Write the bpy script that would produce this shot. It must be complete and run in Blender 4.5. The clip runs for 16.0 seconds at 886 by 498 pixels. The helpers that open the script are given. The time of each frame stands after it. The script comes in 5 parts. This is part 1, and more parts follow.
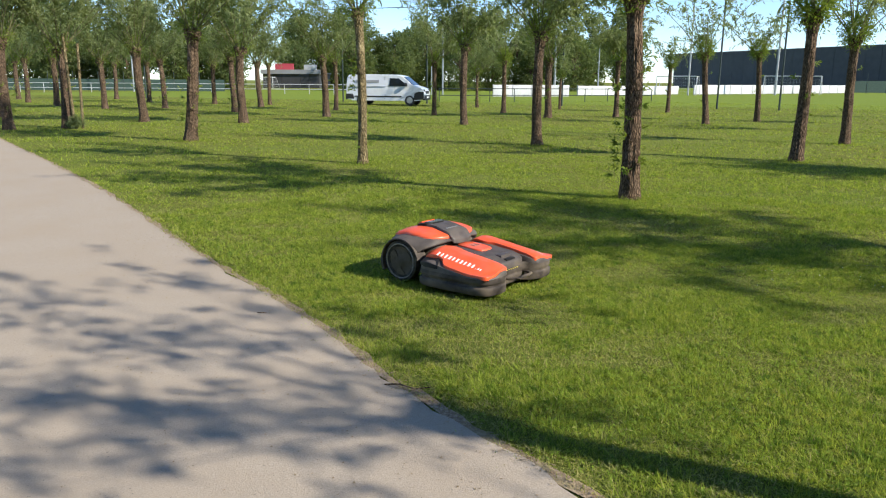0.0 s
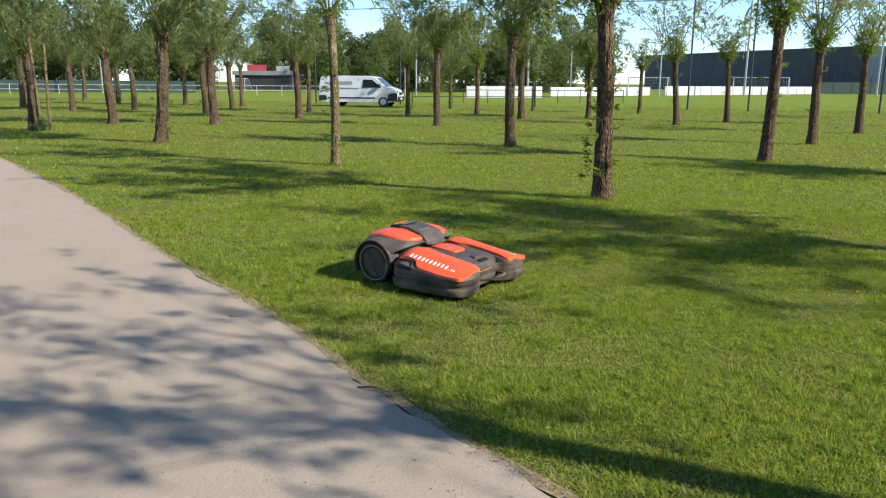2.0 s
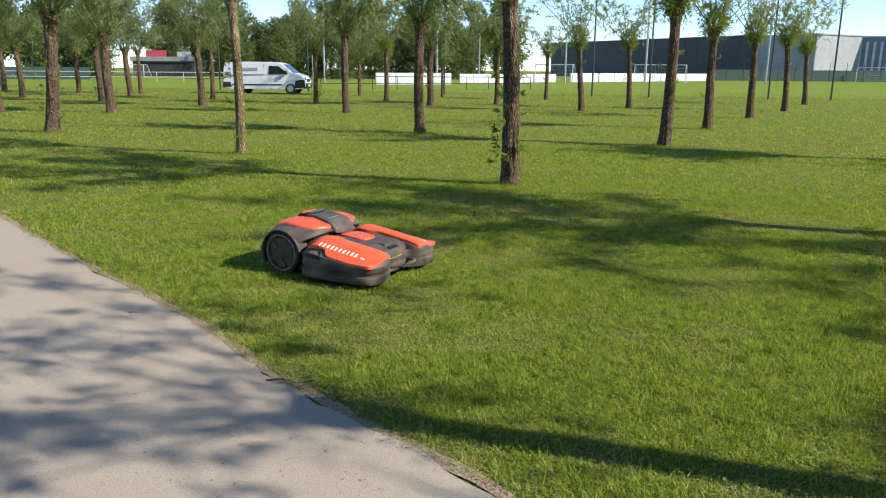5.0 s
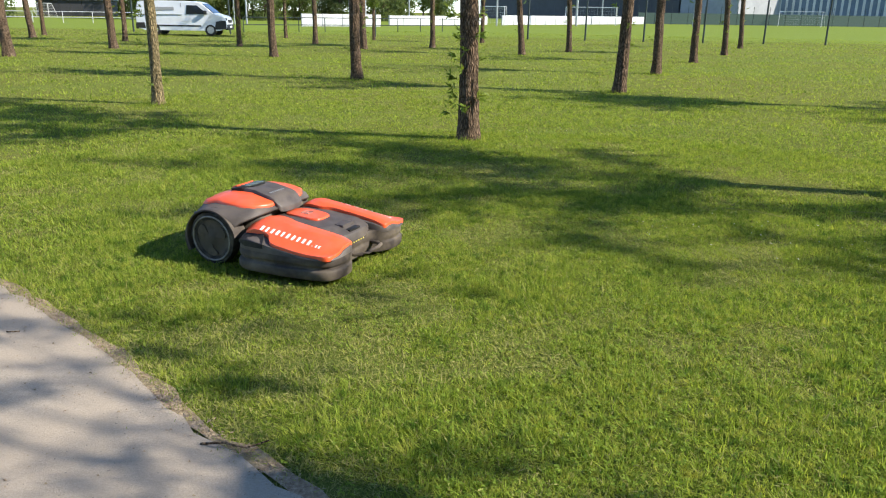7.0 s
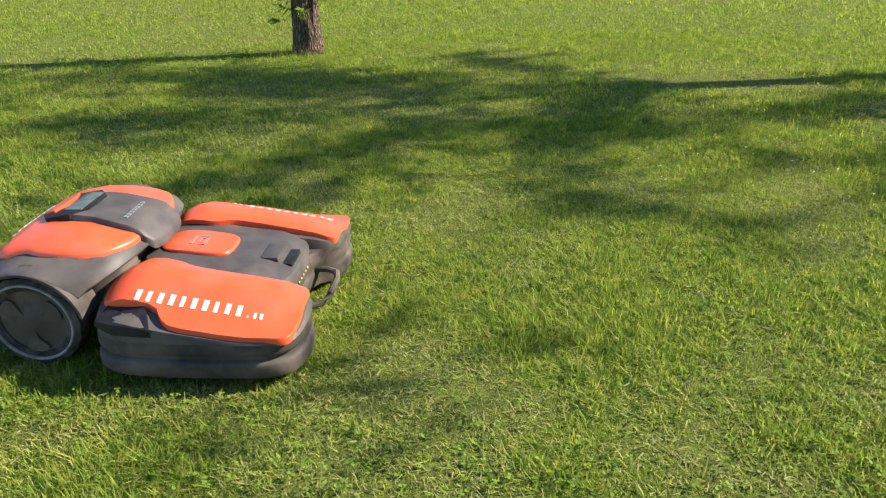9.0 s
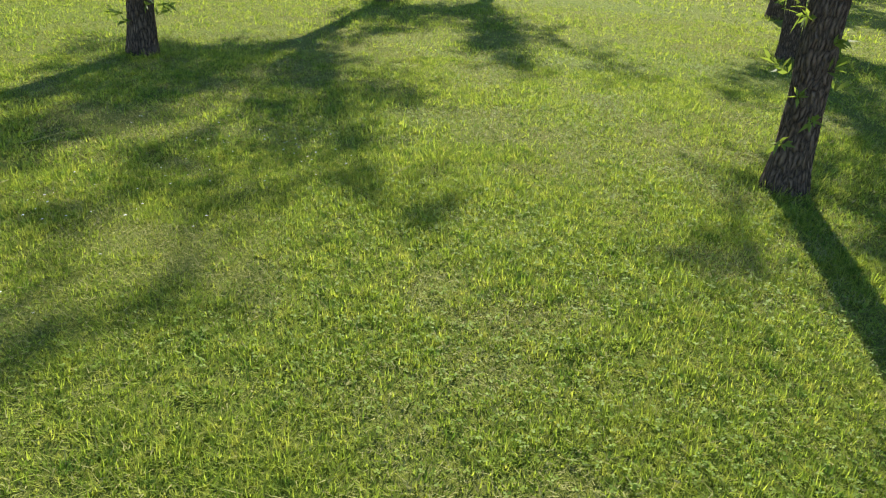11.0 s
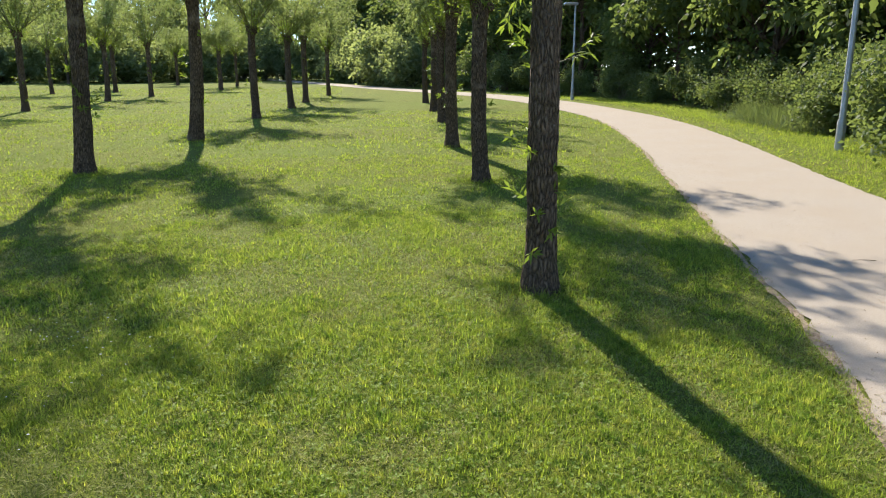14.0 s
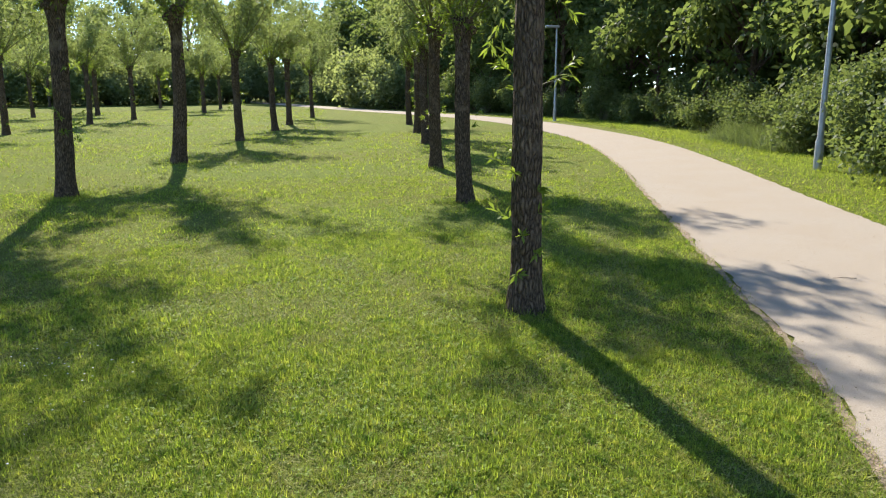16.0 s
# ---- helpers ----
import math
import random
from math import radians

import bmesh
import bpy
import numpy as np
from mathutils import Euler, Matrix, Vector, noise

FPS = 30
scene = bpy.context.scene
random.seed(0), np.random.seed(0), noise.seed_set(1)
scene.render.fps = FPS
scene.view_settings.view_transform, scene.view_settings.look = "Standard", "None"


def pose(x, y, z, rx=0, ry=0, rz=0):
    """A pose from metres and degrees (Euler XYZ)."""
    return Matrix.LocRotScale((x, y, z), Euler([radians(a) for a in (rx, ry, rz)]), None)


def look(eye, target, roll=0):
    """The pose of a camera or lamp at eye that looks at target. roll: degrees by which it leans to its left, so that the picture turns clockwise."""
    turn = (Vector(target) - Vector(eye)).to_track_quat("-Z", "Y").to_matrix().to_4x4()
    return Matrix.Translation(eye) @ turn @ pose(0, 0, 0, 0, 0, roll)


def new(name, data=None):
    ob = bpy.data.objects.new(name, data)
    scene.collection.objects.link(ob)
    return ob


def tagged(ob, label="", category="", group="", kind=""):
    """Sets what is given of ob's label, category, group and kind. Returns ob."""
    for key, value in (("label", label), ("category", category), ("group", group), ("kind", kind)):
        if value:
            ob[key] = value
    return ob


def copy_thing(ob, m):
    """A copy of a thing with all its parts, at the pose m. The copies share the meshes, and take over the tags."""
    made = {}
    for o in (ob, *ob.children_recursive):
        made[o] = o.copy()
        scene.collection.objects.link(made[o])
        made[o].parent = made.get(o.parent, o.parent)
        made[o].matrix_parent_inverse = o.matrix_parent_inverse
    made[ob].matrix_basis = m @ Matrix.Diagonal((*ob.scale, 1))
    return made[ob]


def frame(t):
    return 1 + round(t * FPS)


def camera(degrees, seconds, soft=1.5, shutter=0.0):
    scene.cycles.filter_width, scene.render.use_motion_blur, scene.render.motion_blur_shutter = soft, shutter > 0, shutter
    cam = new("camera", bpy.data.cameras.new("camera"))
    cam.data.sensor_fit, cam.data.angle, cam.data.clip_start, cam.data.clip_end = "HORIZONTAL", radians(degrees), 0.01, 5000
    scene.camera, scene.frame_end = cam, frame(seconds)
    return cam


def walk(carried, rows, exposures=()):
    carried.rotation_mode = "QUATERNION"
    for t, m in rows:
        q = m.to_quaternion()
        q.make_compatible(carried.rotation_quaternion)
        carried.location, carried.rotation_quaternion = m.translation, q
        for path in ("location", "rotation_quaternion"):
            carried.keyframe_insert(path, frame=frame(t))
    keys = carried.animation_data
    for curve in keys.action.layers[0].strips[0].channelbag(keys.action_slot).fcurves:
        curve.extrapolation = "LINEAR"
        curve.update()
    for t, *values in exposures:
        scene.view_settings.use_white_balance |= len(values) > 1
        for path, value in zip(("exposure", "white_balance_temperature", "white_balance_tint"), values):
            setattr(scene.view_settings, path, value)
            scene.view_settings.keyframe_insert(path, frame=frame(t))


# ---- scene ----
cam = camera(61.1, 16.0, soft=1.15)
PATH = [
    (0, (0.193, -0.205, 1.574), (0.25, 1.746, 1.136), 0.4),
    (0.5, (0.196, -0.204, 1.574), (0.261, 1.746, 1.136), 0.4),
    (1, (0.195, -0.201, 1.572), (0.275, 1.75, 1.136), 0.4),
    (1.5, (0.201, -0.195, 1.571), (0.301, 1.754, 1.137), 0.4),
    (2, (0.205, -0.196, 1.573), (0.329, 1.752, 1.139), 0.4),
    (2.5, (0.214, -0.193, 1.568), (0.367, 1.753, 1.134), 0.4),
    (3, (0.218, -0.183, 1.561), (0.403, 1.761, 1.127), 0.3),
    (3.5, (0.227, -0.185, 1.565), (0.442, 1.755, 1.129), 0.2),
    (4, (0.231, -0.182, 1.569), (0.481, 1.752, 1.129), 0.3),
    (4.5, (0.241, -0.201, 1.571), (0.534, 1.726, 1.124), 0.4),
    (5, (0.237, -0.181, 1.565), (0.588, 1.732, 1.1), 0.5),
    (5.2, (0.229, -0.14, 1.553), (0.604, 1.767, 1.08), 0.5),
    (7.3, (0.168, 1.258, 1.502), (0.714, 3.074, 0.865), 0.9),
    (7.5, (0.154, 1.462, 1.485), (0.717, 3.263, 0.822), 0.9),
    (8, (0.097, 1.998, 1.472), (0.717, 3.754, 0.742), 0.7),
    (8.5, (-0.015, 2.542, 1.462), (0.738, 4.217, 0.67), -0.1),
    (9, (-0.039, 3.088, 1.437), (0.966, 4.583, 0.568), -1.1),
    (9.5, (-0.044, 3.578, 1.43), (1.37, 4.64, 0.496), -0.3),
    (10, (-0.007, 3.986, 1.421), (1.679, 4.433, 0.442), 1.7),
    (10.2, (0.041, 4.139, 1.4), (1.779, 4.329, 0.43), 2.8),
    (12.3, (0.165, 5.366, 1.596), (1.698, 4.221, 1.014), 0.3),
    (12.5, (0.171, 5.396, 1.597), (1.687, 4.219, 1.034), 0.2),
    (13, (0.183, 5.41, 1.594), (1.664, 4.173, 1.069), 0.1),
    (13.5, (0.198, 5.406, 1.595), (1.654, 4.129, 1.098), -0.0),
    (14, (0.206, 5.392, 1.594), (1.647, 4.089, 1.121), -0.1),
    (14.5, (0.205, 5.389, 1.596), (1.638, 4.07, 1.139), -0.2),
    (15, (0.209, 5.393, 1.6), (1.635, 4.063, 1.157), -0.3),
    (15.5, (0.212, 5.398, 1.6), (1.634, 4.059, 1.17), -0.3),
    (16, (0.21, 5.396, 1.599), (1.632, 4.054, 1.18), -0.3),
]
EXPOSURES = ((0, 0.88), (5.2, 0.92), (7.4, 1.22), (8.5, 1.34), (9.5, 1.48), (10.2, 1.5), (12.3, 1.3), (16, 1.3))
walk(cam, [(t, look(e, g, r)) for t, e, g, r in PATH], EXPOSURES)

# ---- light ----
SUN_DIR = Vector((0.885, -0.465, 0.674)).normalized()
world = bpy.data.worlds.new("world")
scene.world = world
world.use_nodes = True
wn = world.node_tree
sky = wn.nodes.new("ShaderNodeTexSky")
sky.sky_type = "NISHITA"
sky.sun_disc = False
sky.sun_elevation = math.asin(SUN_DIR.z)
sky.sun_rotation = math.atan2(SUN_DIR.x, SUN_DIR.y)
sky.air_density = 0.7
sky.dust_density = 0.0
sky.ozone_density = 4.0
wn.nodes["Background"].inputs["Strength"].default_value = 0.13
wn.links.new(sky.outputs["Color"], wn.nodes["Background"].inputs["Color"])
sun_data = bpy.data.lights.new("sun", "SUN")
sun_data.energy = 4.5
sun_data.angle = radians(0.85)
sun_data.color = (1.0, 0.93, 0.82)
sun = new("sun", sun_data)
sun.matrix_world = look(SUN_DIR * 50, (0, 0, 0))


# ---- materials ----
def rgb(c):
    return (c[0], c[1], c[2], 1.0)


def base_mat(name):
    m = bpy.data.materials.new(name)
    m.use_nodes = True
    nt = m.node_tree
    return m, nt, nt.nodes["Principled BSDF"]


def node(nt, kind, **sets):
    n = nt.nodes.new(kind)
    for k, v in sets.items():
        n.inputs[k].default_value = v
    return n


def mix(nt, fac, a, b, mode="MIX"):
    n = nt.nodes.new("ShaderNodeMix")
    n.data_type, n.blend_type = "RGBA", mode
    for sock, val in ((n.inputs[0], fac), (n.inputs[6], a), (n.inputs[7], b)):
        if isinstance(val, bpy.types.NodeSocket):
            nt.links.new(val, sock)
        else:
            sock.default_value = rgb(val) if isinstance(val, tuple) else val
    return n.outputs[2]


def ramp(nt, src, lo, hi):
    n = nt.nodes.new("ShaderNodeMapRange")
    nt.links.new(src, n.inputs[0])
    n.inputs[1].default_value, n.inputs[2].default_value = lo, hi
    return n.outputs[0]


def noise_tex(nt, scale, detail=4.0, stretch=None, rough=0.55):
    tc = nt.nodes.new("ShaderNodeTexCoord")
    out = tc.outputs["Object"]
    if stretch:
        mp = nt.nodes.new("ShaderNodeMapping")
        mp.inputs["Scale"].default_value = stretch
        nt.links.new(out, mp.inputs[0])
        out = mp.outputs[0]
    n = node(nt, "ShaderNodeTexNoise", Scale=scale, Detail=detail, Roughness=rough)
    nt.links.new(out, n.inputs["Vector"])
    return n.outputs[0]


def bump(nt, bsdf, height, strength, dist=0.01):
    b = node(nt, "ShaderNodeBump", Strength=strength, Distance=dist)
    nt.links.new(height, b.inputs["Height"])
    nt.links.new(b.outputs[0], bsdf.inputs["Normal"])


def surface(name, c1, c2, scale, c3=None, scale3=1.0, rough=0.7, metal=0.0, bump_scale=60.0, bump_amt=0.3, dist=0.005, lo=0.35, hi=0.65, stretch=None, coat=0.0):
    """Two colours mixed by a fine noise, a third by a broad one, with fine relief."""
    m, nt, p = base_mat(name)
    col = mix(nt, ramp(nt, noise_tex(nt, scale, 6.0, stretch), lo, hi), c1, c2)
    if c3:
        col = mix(nt, ramp(nt, noise_tex(nt, scale3, 4.0), 0.45, 0.75), col, c3)
    nt.links.new(col, p.inputs["Base Color"])
    p.inputs["Roughness"].default_value = rough
    p.inputs["Metallic"].default_value = metal
    p.inputs["Coat Weight"].default_value = coat
    if bump_amt:
        bump(nt, p, noise_tex(nt, bump_scale, 5.0, stretch), bump_amt, dist)
    return m


def leafy(name, c1, c2, transl=0.45, rough=0.5, c_trans=None):
    """Leaves or blades: colour varied from one to the next, light passing through."""
    m, nt, p = base_mat(name)
    geo = nt.nodes.new("ShaderNodeNewGeometry")
    col = mix(nt, geo.outputs["Random Per Island"], c1, c2)
    big = ramp(nt, noise_tex(nt, 0.6, 3.0), 0.35, 0.7)
    col = mix(nt, big, col, tuple(0.75 * a + 0.25 * b for a, b in zip(c2, c1)))
    nt.links.new(col, p.inputs["Base Color"])
    p.inputs["Roughness"].default_value = rough
    p.inputs["Specular IOR Level"].default_value = 0.18
    t = nt.nodes.new("ShaderNodeBsdfTranslucent")
    nt.links.new(mix(nt, 1.0, col, c_trans or (1.0, 1.0, 0.55), "MULTIPLY"), t.inputs[0])
    mx = nt.nodes.new("ShaderNodeMixShader")
    mx.inputs[0].default_value = transl
    nt.links.new(p.outputs[0], mx.inputs[1])
    nt.links.new(t.outputs[0], mx.inputs[2])
    nt.links.new(mx.outputs[0], nt.nodes["Material Output"].inputs[0])
    return m


def ground_material():
    m, nt, p = base_mat("lawn_ground")
    fine = ramp(nt, noise_tex(nt, 85.0, 6.0, None, 0.75), 0.38, 0.62)
    col = mix(nt, fine, (0.050, 0.055, 0.014), (0.250, 0.265, 0.060))
    mid = ramp(nt, noise_tex(nt, 2.2, 5.0), 0.4, 0.68)
    col = mix(nt, mid, col, mix(nt, 0.6, col, (0.170, 0.200, 0.042)))
    dry = ramp(nt, noise_tex(nt, 6.5, 5.0, None, 0.65), 0.62, 0.74)
    col = mix(nt, dry, col, (0.17, 0.14, 0.07))
    far = ramp(nt, noise_tex(nt, 0.22, 3.0), 0.4, 0.65)
    col = mix(nt, far, col, mix(nt, 0.5, col, (0.13, 0.185, 0.032)))
    nt.links.new(col, p.inputs["Base Color"])
    p.inputs["Roughness"].default_value = 0.95
    p.inputs["Specular IOR Level"].default_value = 0.03
    bump(nt, p, noise_tex(nt, 45.0, 6.0, None, 0.75), 0.9, 0.03)
    return m


def path_material():
    m, nt, p = base_mat("rolled_limestone")
    col = mix(nt, ramp(nt, noise_tex(nt, 130.0, 5.0, None, 0.75), 0.35, 0.7), (0.290, 0.243, 0.188), (0.430, 0.370, 0.297))
    col = mix(nt, ramp(nt, noise_tex(nt, 1.1, 5.0), 0.4, 0.75), col, (0.34, 0.280, 0.212))
    pebbles = ramp(nt, noise_tex(nt, 75.0, 2.0, None, 0.5), 0.70, 0.74)
    col = mix(nt, pebbles, col, (0.20, 0.17, 0.135))
    nt.links.new(col, p.inputs["Base Color"])
    p.inputs["Roughness"].default_value = 0.9
    p.inputs["Specular IOR Level"].default_value = 0.2
    bump(nt, p, noise_tex(nt, 90.0, 6.0, None, 0.7), 0.45, 0.008)
    return m


def bark_material(name, dark, mid, light):
    """Upright plates of bark parted by deep cracks."""
    m, nt, p = base_mat(name)
    tc = nt.nodes.new("ShaderNodeTexCoord")
    wob = node(nt, "ShaderNodeTexNoise", Scale=9.0, Detail=3.0)
    nt.links.new(tc.outputs["Object"], wob.inputs["Vector"])
    add = nt.nodes.new("ShaderNodeVectorMath")
    add.operation = "MULTIPLY_ADD"
    nt.links.new(wob.outputs["Color"], add.inputs[0])
    add.inputs[1].default_value = (0.05, 0.05, 0.10)
    nt.links.new(tc.outputs["Object"], add.inputs[2])
    mp = nt.nodes.new("ShaderNodeMapping")
    mp.inputs["Scale"].default_value = (40.0, 40.0, 10.0)
    nt.links.new(add.outputs[0], mp.inputs[0])
    vor = node(nt, "ShaderNodeTexVoronoi", Scale=1.0)
    vor.feature = "DISTANCE_TO_EDGE"
    nt.links.new(mp.outputs[0], vor.inputs["Vector"])
    plate = ramp(nt, vor.outputs["Distance"], 0.02, 0.34)
    grain = noise_tex(nt, 70.0, 5.0, (1.0, 1.0, 0.35), 0.7)
    col = mix(nt, plate, dark, mid)
    col = mix(nt, ramp(nt, grain, 0.45, 0.7), col, mix(nt, 0.5, col, light))
    col = mix(nt, ramp(nt, noise_tex(nt, 4.0, 4.0), 0.55, 0.8), col, light)
    nt.links.new(col, p.inputs["Base Color"])
    p.inputs["Roughness"].default_value = 0.95
    p.inputs["Specular IOR Level"].default_value = 0.15
    high = nt.nodes.new("ShaderNodeMath")
    high.operation = "MULTIPLY_ADD"
    nt.links.new(grain, high.inputs[0])
    high.inputs[1].default_value = 0.5
    nt.links.new(plate, high.inputs[2])
    bump(nt, p, high.outputs[0], 1.0, 0.022)
    return m


def grass_material():
    """Blades: hue varied blade by blade, and by clumps of a hand's and of a metre's width."""
    m, nt, p = base_mat("grass_blades")
    geo = nt.nodes.new("ShaderNodeNewGeometry")
    col = mix(nt, geo.outputs["Random Per Island"], (0.105, 0.185, 0.020), (0.440, 0.530, 0.085))
    col = mix(nt, ramp(nt, noise_tex(nt, 15.0, 4.0, None, 0.6), 0.50, 0.66), col, (0.470, 0.490, 0.100))
    col = mix(nt, ramp(nt, noise_tex(nt, 8.0, 4.0, None, 0.6), 0.55, 0.66), col, (0.105, 0.195, 0.028))
    col = mix(nt, ramp(nt, noise_tex(nt, 0.9, 3.0), 0.5, 0.75), col, mix(nt, 0.45, col, (0.33, 0.38, 0.060)))
    nt.links.new(col, p.inputs["Base Color"])
    p.inputs["Roughness"].default_value = 0.75
    p.inputs["Specular IOR Level"].default_value = 0.12
    t = nt.nodes.new("ShaderNodeBsdfTranslucent")
    nt.links.new(mix(nt, 1.0, col, (1.0, 1.0, 0.65), "MULTIPLY"), t.inputs[0])
    mx = nt.nodes.new("ShaderNodeMixShader")
    mx.inputs[0].default_value = 0.60
    nt.links.new(p.outputs[0], mx.inputs[1])
    nt.links.new(t.outputs[0], mx.inputs[2])
    nt.links.new(mx.outputs[0], nt.nodes["Material Output"].inputs[0])
    return m


M_GROUND = ground_material()
M_PATH = path_material()
M_SOIL = surface("path_edge_soil", (0.20, 0.135, 0.080), (0.38, 0.285, 0.19), 45.0, (0.21, 0.18, 0.085), 5.0, 0.95, bump_amt=0.8, dist=0.02)
M_BLADE = grass_material()
M_DRY = leafy("dry_clippings", (0.38, 0.34, 0.13), (0.25, 0.27, 0.07), 0.25, 0.7)
M_CLOVER = leafy("clover_leaves", (0.11, 0.20, 0.020), (0.30, 0.40, 0.055), 0.5, 0.6)
M_DAISY = surface("daisy_petals", (0.72, 0.72, 0.68), (0.8, 0.8, 0.72), 30.0, rough=0.7, bump_amt=0.0)
M_PITCH = surface("pitch_turf", (0.135, 0.185, 0.026), (0.185, 0.235, 0.038), 14.0, (0.15, 0.20, 0.03), 0.15, 0.85, bump_scale=40.0, bump_amt=0.7, dist=0.02)
M_BARK = bark_material("willow_bark", (0.045, 0.030, 0.020), (0.215, 0.146, 0.094), (0.28, 0.205, 0.140))
M_BARK_PALE = bark_material("pale_willow_bark", (0.09, 0.07, 0.035), (0.34, 0.265, 0.14), (0.42, 0.35, 0.20))
M_WITHE = surface("withe_bark", (0.10, 0.10, 0.045), (0.19, 0.17, 0.08), 20.0, rough=0.8, bump_amt=0.1)
M_WLEAF = leafy("willow_leaves", (0.130, 0.170, 0.070), (0.310, 0.360, 0.175), 0.62, 0.5)
M_TUFT = leafy("young_willow_leaves", (0.120, 0.190, 0.030), (0.270, 0.335, 0.070), 0.55, 0.5)
M_WOODLEAF = leafy("woodland_leaves", (0.066, 0.106, 0.036), (0.200, 0.245, 0.100), 0.65, 0.6)
# backlit haze and sun glare put into the leaf colour of the far wood
M_GLARELEAF = leafy("glare_paled_leaves", (0.170, 0.215, 0.095), (0.350, 0.395, 0.205), 0.65, 0.6)
M_BUSHLEAF = leafy("hedge_leaves", (0.090, 0.135, 0.045), (0.230, 0.275, 0.125), 0.5, 0.6)
M_ORANGE = surface("mower_orange_plastic", (0.74, 0.085, 0.022), (0.80, 0.105, 0.032), 9.0, (0.62, 0.12, 0.06), 7.0, 0.38, bump_scale=250.0, bump_amt=0.05, dist=0.001, coat=0.1)
M_GREY = surface("mower_grey_plastic", (0.056, 0.048, 0.045), (0.084, 0.072, 0.066), 14.0, (0.13, 0.108, 0.088), 5.0, 0.5, bump_scale=300.0, bump_amt=0.15, dist=0.001)
M_DUSTY = surface("mower_dusty_skirt", (0.034, 0.027, 0.023), (0.070, 0.057, 0.047), 9.0, (0.15, 0.122, 0.09), 6.0, 0.68, bump_scale=120.0, bump_amt=0.2, dist=0.002)
M_BLACK = surface("mower_black_plastic", (0.010, 0.010, 0.010), (0.025, 0.024, 0.023), 30.0, rough=0.5, bump_amt=0.1)
M_TYRE = surface("mower_tyre_rubber", (0.020, 0.019, 0.018), (0.055, 0.048, 0.040), 25.0, (0.13, 0.11, 0.08), 9.0, 0.85, bump_amt=0.4)
M_RIM = surface("mower_rim_dusty", (0.075, 0.060, 0.043), (0.130, 0.105, 0.076), 18.0, (0.05, 0.042, 0.032), 9.0, 0.7, bump_amt=0.2)
M_RING = surface("mower_rim_ring", (0.20, 0.18, 0.155), (0.36, 0.335, 0.30), 26.0, (0.09, 0.075, 0.06), 11.0, 0.55, bump_amt=0.15)
M_LCD = surface("grey_display", (0.07, 0.09, 0.07), (0.10, 0.12, 0.10), 30.0, rough=0.25, bump_amt=0.0)
M_WHITE = surface("white_decal", (0.78, 0.77, 0.74), (0.83, 0.82, 0.80), 20.0, rough=0.5, bump_amt=0.0)
M_LOGO = surface("grey_decal", (0.30, 0.16, 0.13), (0.34, 0.18, 0.14), 20.0, rough=0.5, bump_amt=0.0)
M_YELLOW = surface("yellow_decal", (0.55, 0.47, 0.10), (0.62, 0.54, 0.16), 20.0, rough=0.6, bump_amt=0.0)
M_STEEL = surface("galvanised_steel", (0.36, 0.37, 0.37), (0.47, 0.48, 0.48), 10.0, (0.30, 0.30, 0.29), 2.0, 0.45, 0.6, bump_amt=0.1)
M_POST = surface("dark_green_steel", (0.018, 0.030, 0.026), (0.030, 0.045, 0.038), 12.0, rough=0.5, bump_amt=0.1)
M_VAN = surface("silver_van_paint", (0.60, 0.63, 0.66), (0.66, 0.69, 0.72), 3.0, rough=0.28, bump_amt=0.0, coat=0.6)
M_VANDARK = surface("van_black_trim", (0.014, 0.014, 0.015), (0.026, 0.026, 0.027), 20.0, rough=0.55, bump_amt=0.1)
M_GLASS = surface("dark_glass", (0.010, 0.013, 0.016), (0.016, 0.020, 0.024), 2.0, rough=0.06, bump_amt=0.0)
M_BOARD = surface("white_hoarding", (0.50, 0.51, 0.52), (0.58, 0.59, 0.60), 1.5, (0.44, 0.45, 0.45), 0.6, 0.55, bump_amt=0.05)
M_BLUE = surface("blue_board", (0.03, 0.10, 0.30), (0.04, 0.13, 0.36), 3.0, rough=0.5, bump_amt=0.0)
M_HALLDARK = surface("anthracite_cladding", (0.040, 0.041, 0.046), (0.052, 0.053, 0.058), 0.8, (0.062, 0.063, 0.068), 0.1, 0.6, bump_amt=0.1)
M_HALLGREY = surface("grey_cladding", (0.25, 0.26, 0.27), (0.31, 0.32, 0.33), 0.7, rough=0.6, bump_amt=0.1)
M_HALLBLUE = surface("blue_grey_cladding", (0.12, 0.17, 0.25), (0.16, 0.21, 0.29), 0.7, rough=0.5, bump_amt=0.1)
M_RED = surface("red_fascia", (0.50, 0.06, 0.09), (0.58, 0.09, 0.12), 1.0, rough=0.5, bump_amt=0.0)
M_NET = surface("green_windbreak_mesh", (0.040, 0.075, 0.058), (0.058, 0.096, 0.078), 6.0, rough=0.8, bump_amt=0.3)
M_UMBEL = surface("white_umbels", (0.52, 0.55, 0.45), (0.64, 0.66, 0.56), 20.0, rough=0.8, bump_amt=0.0)


for m, gloss in ((M_PITCH, 0.05), (M_PATH, 0.08), (M_GREY, 0.3), (M_DUSTY, 0.25), (M_BLACK, 0.2), (M_TYRE, 0.2), (M_RIM, 0.2)):
    m.node_tree.nodes["Principled BSDF"].inputs["Specular IOR Level"].default_value = gloss


# ---- mesh tools ----
def part(name, bm, material, parent=None, label="", smooth=True):
    me = bpy.data.meshes.new(name)
    bmesh.ops.recalc_face_normals(bm, faces=bm.faces[:])
    bm.to_mesh(me)
    bm.free()
    me.materials.append(material)
    if smooth:
        me.shade_smooth()
        me.set_sharp_from_angle(angle=radians(38))
    ob = new(name, me)
    ob.parent = parent
    return tagged(ob, label)


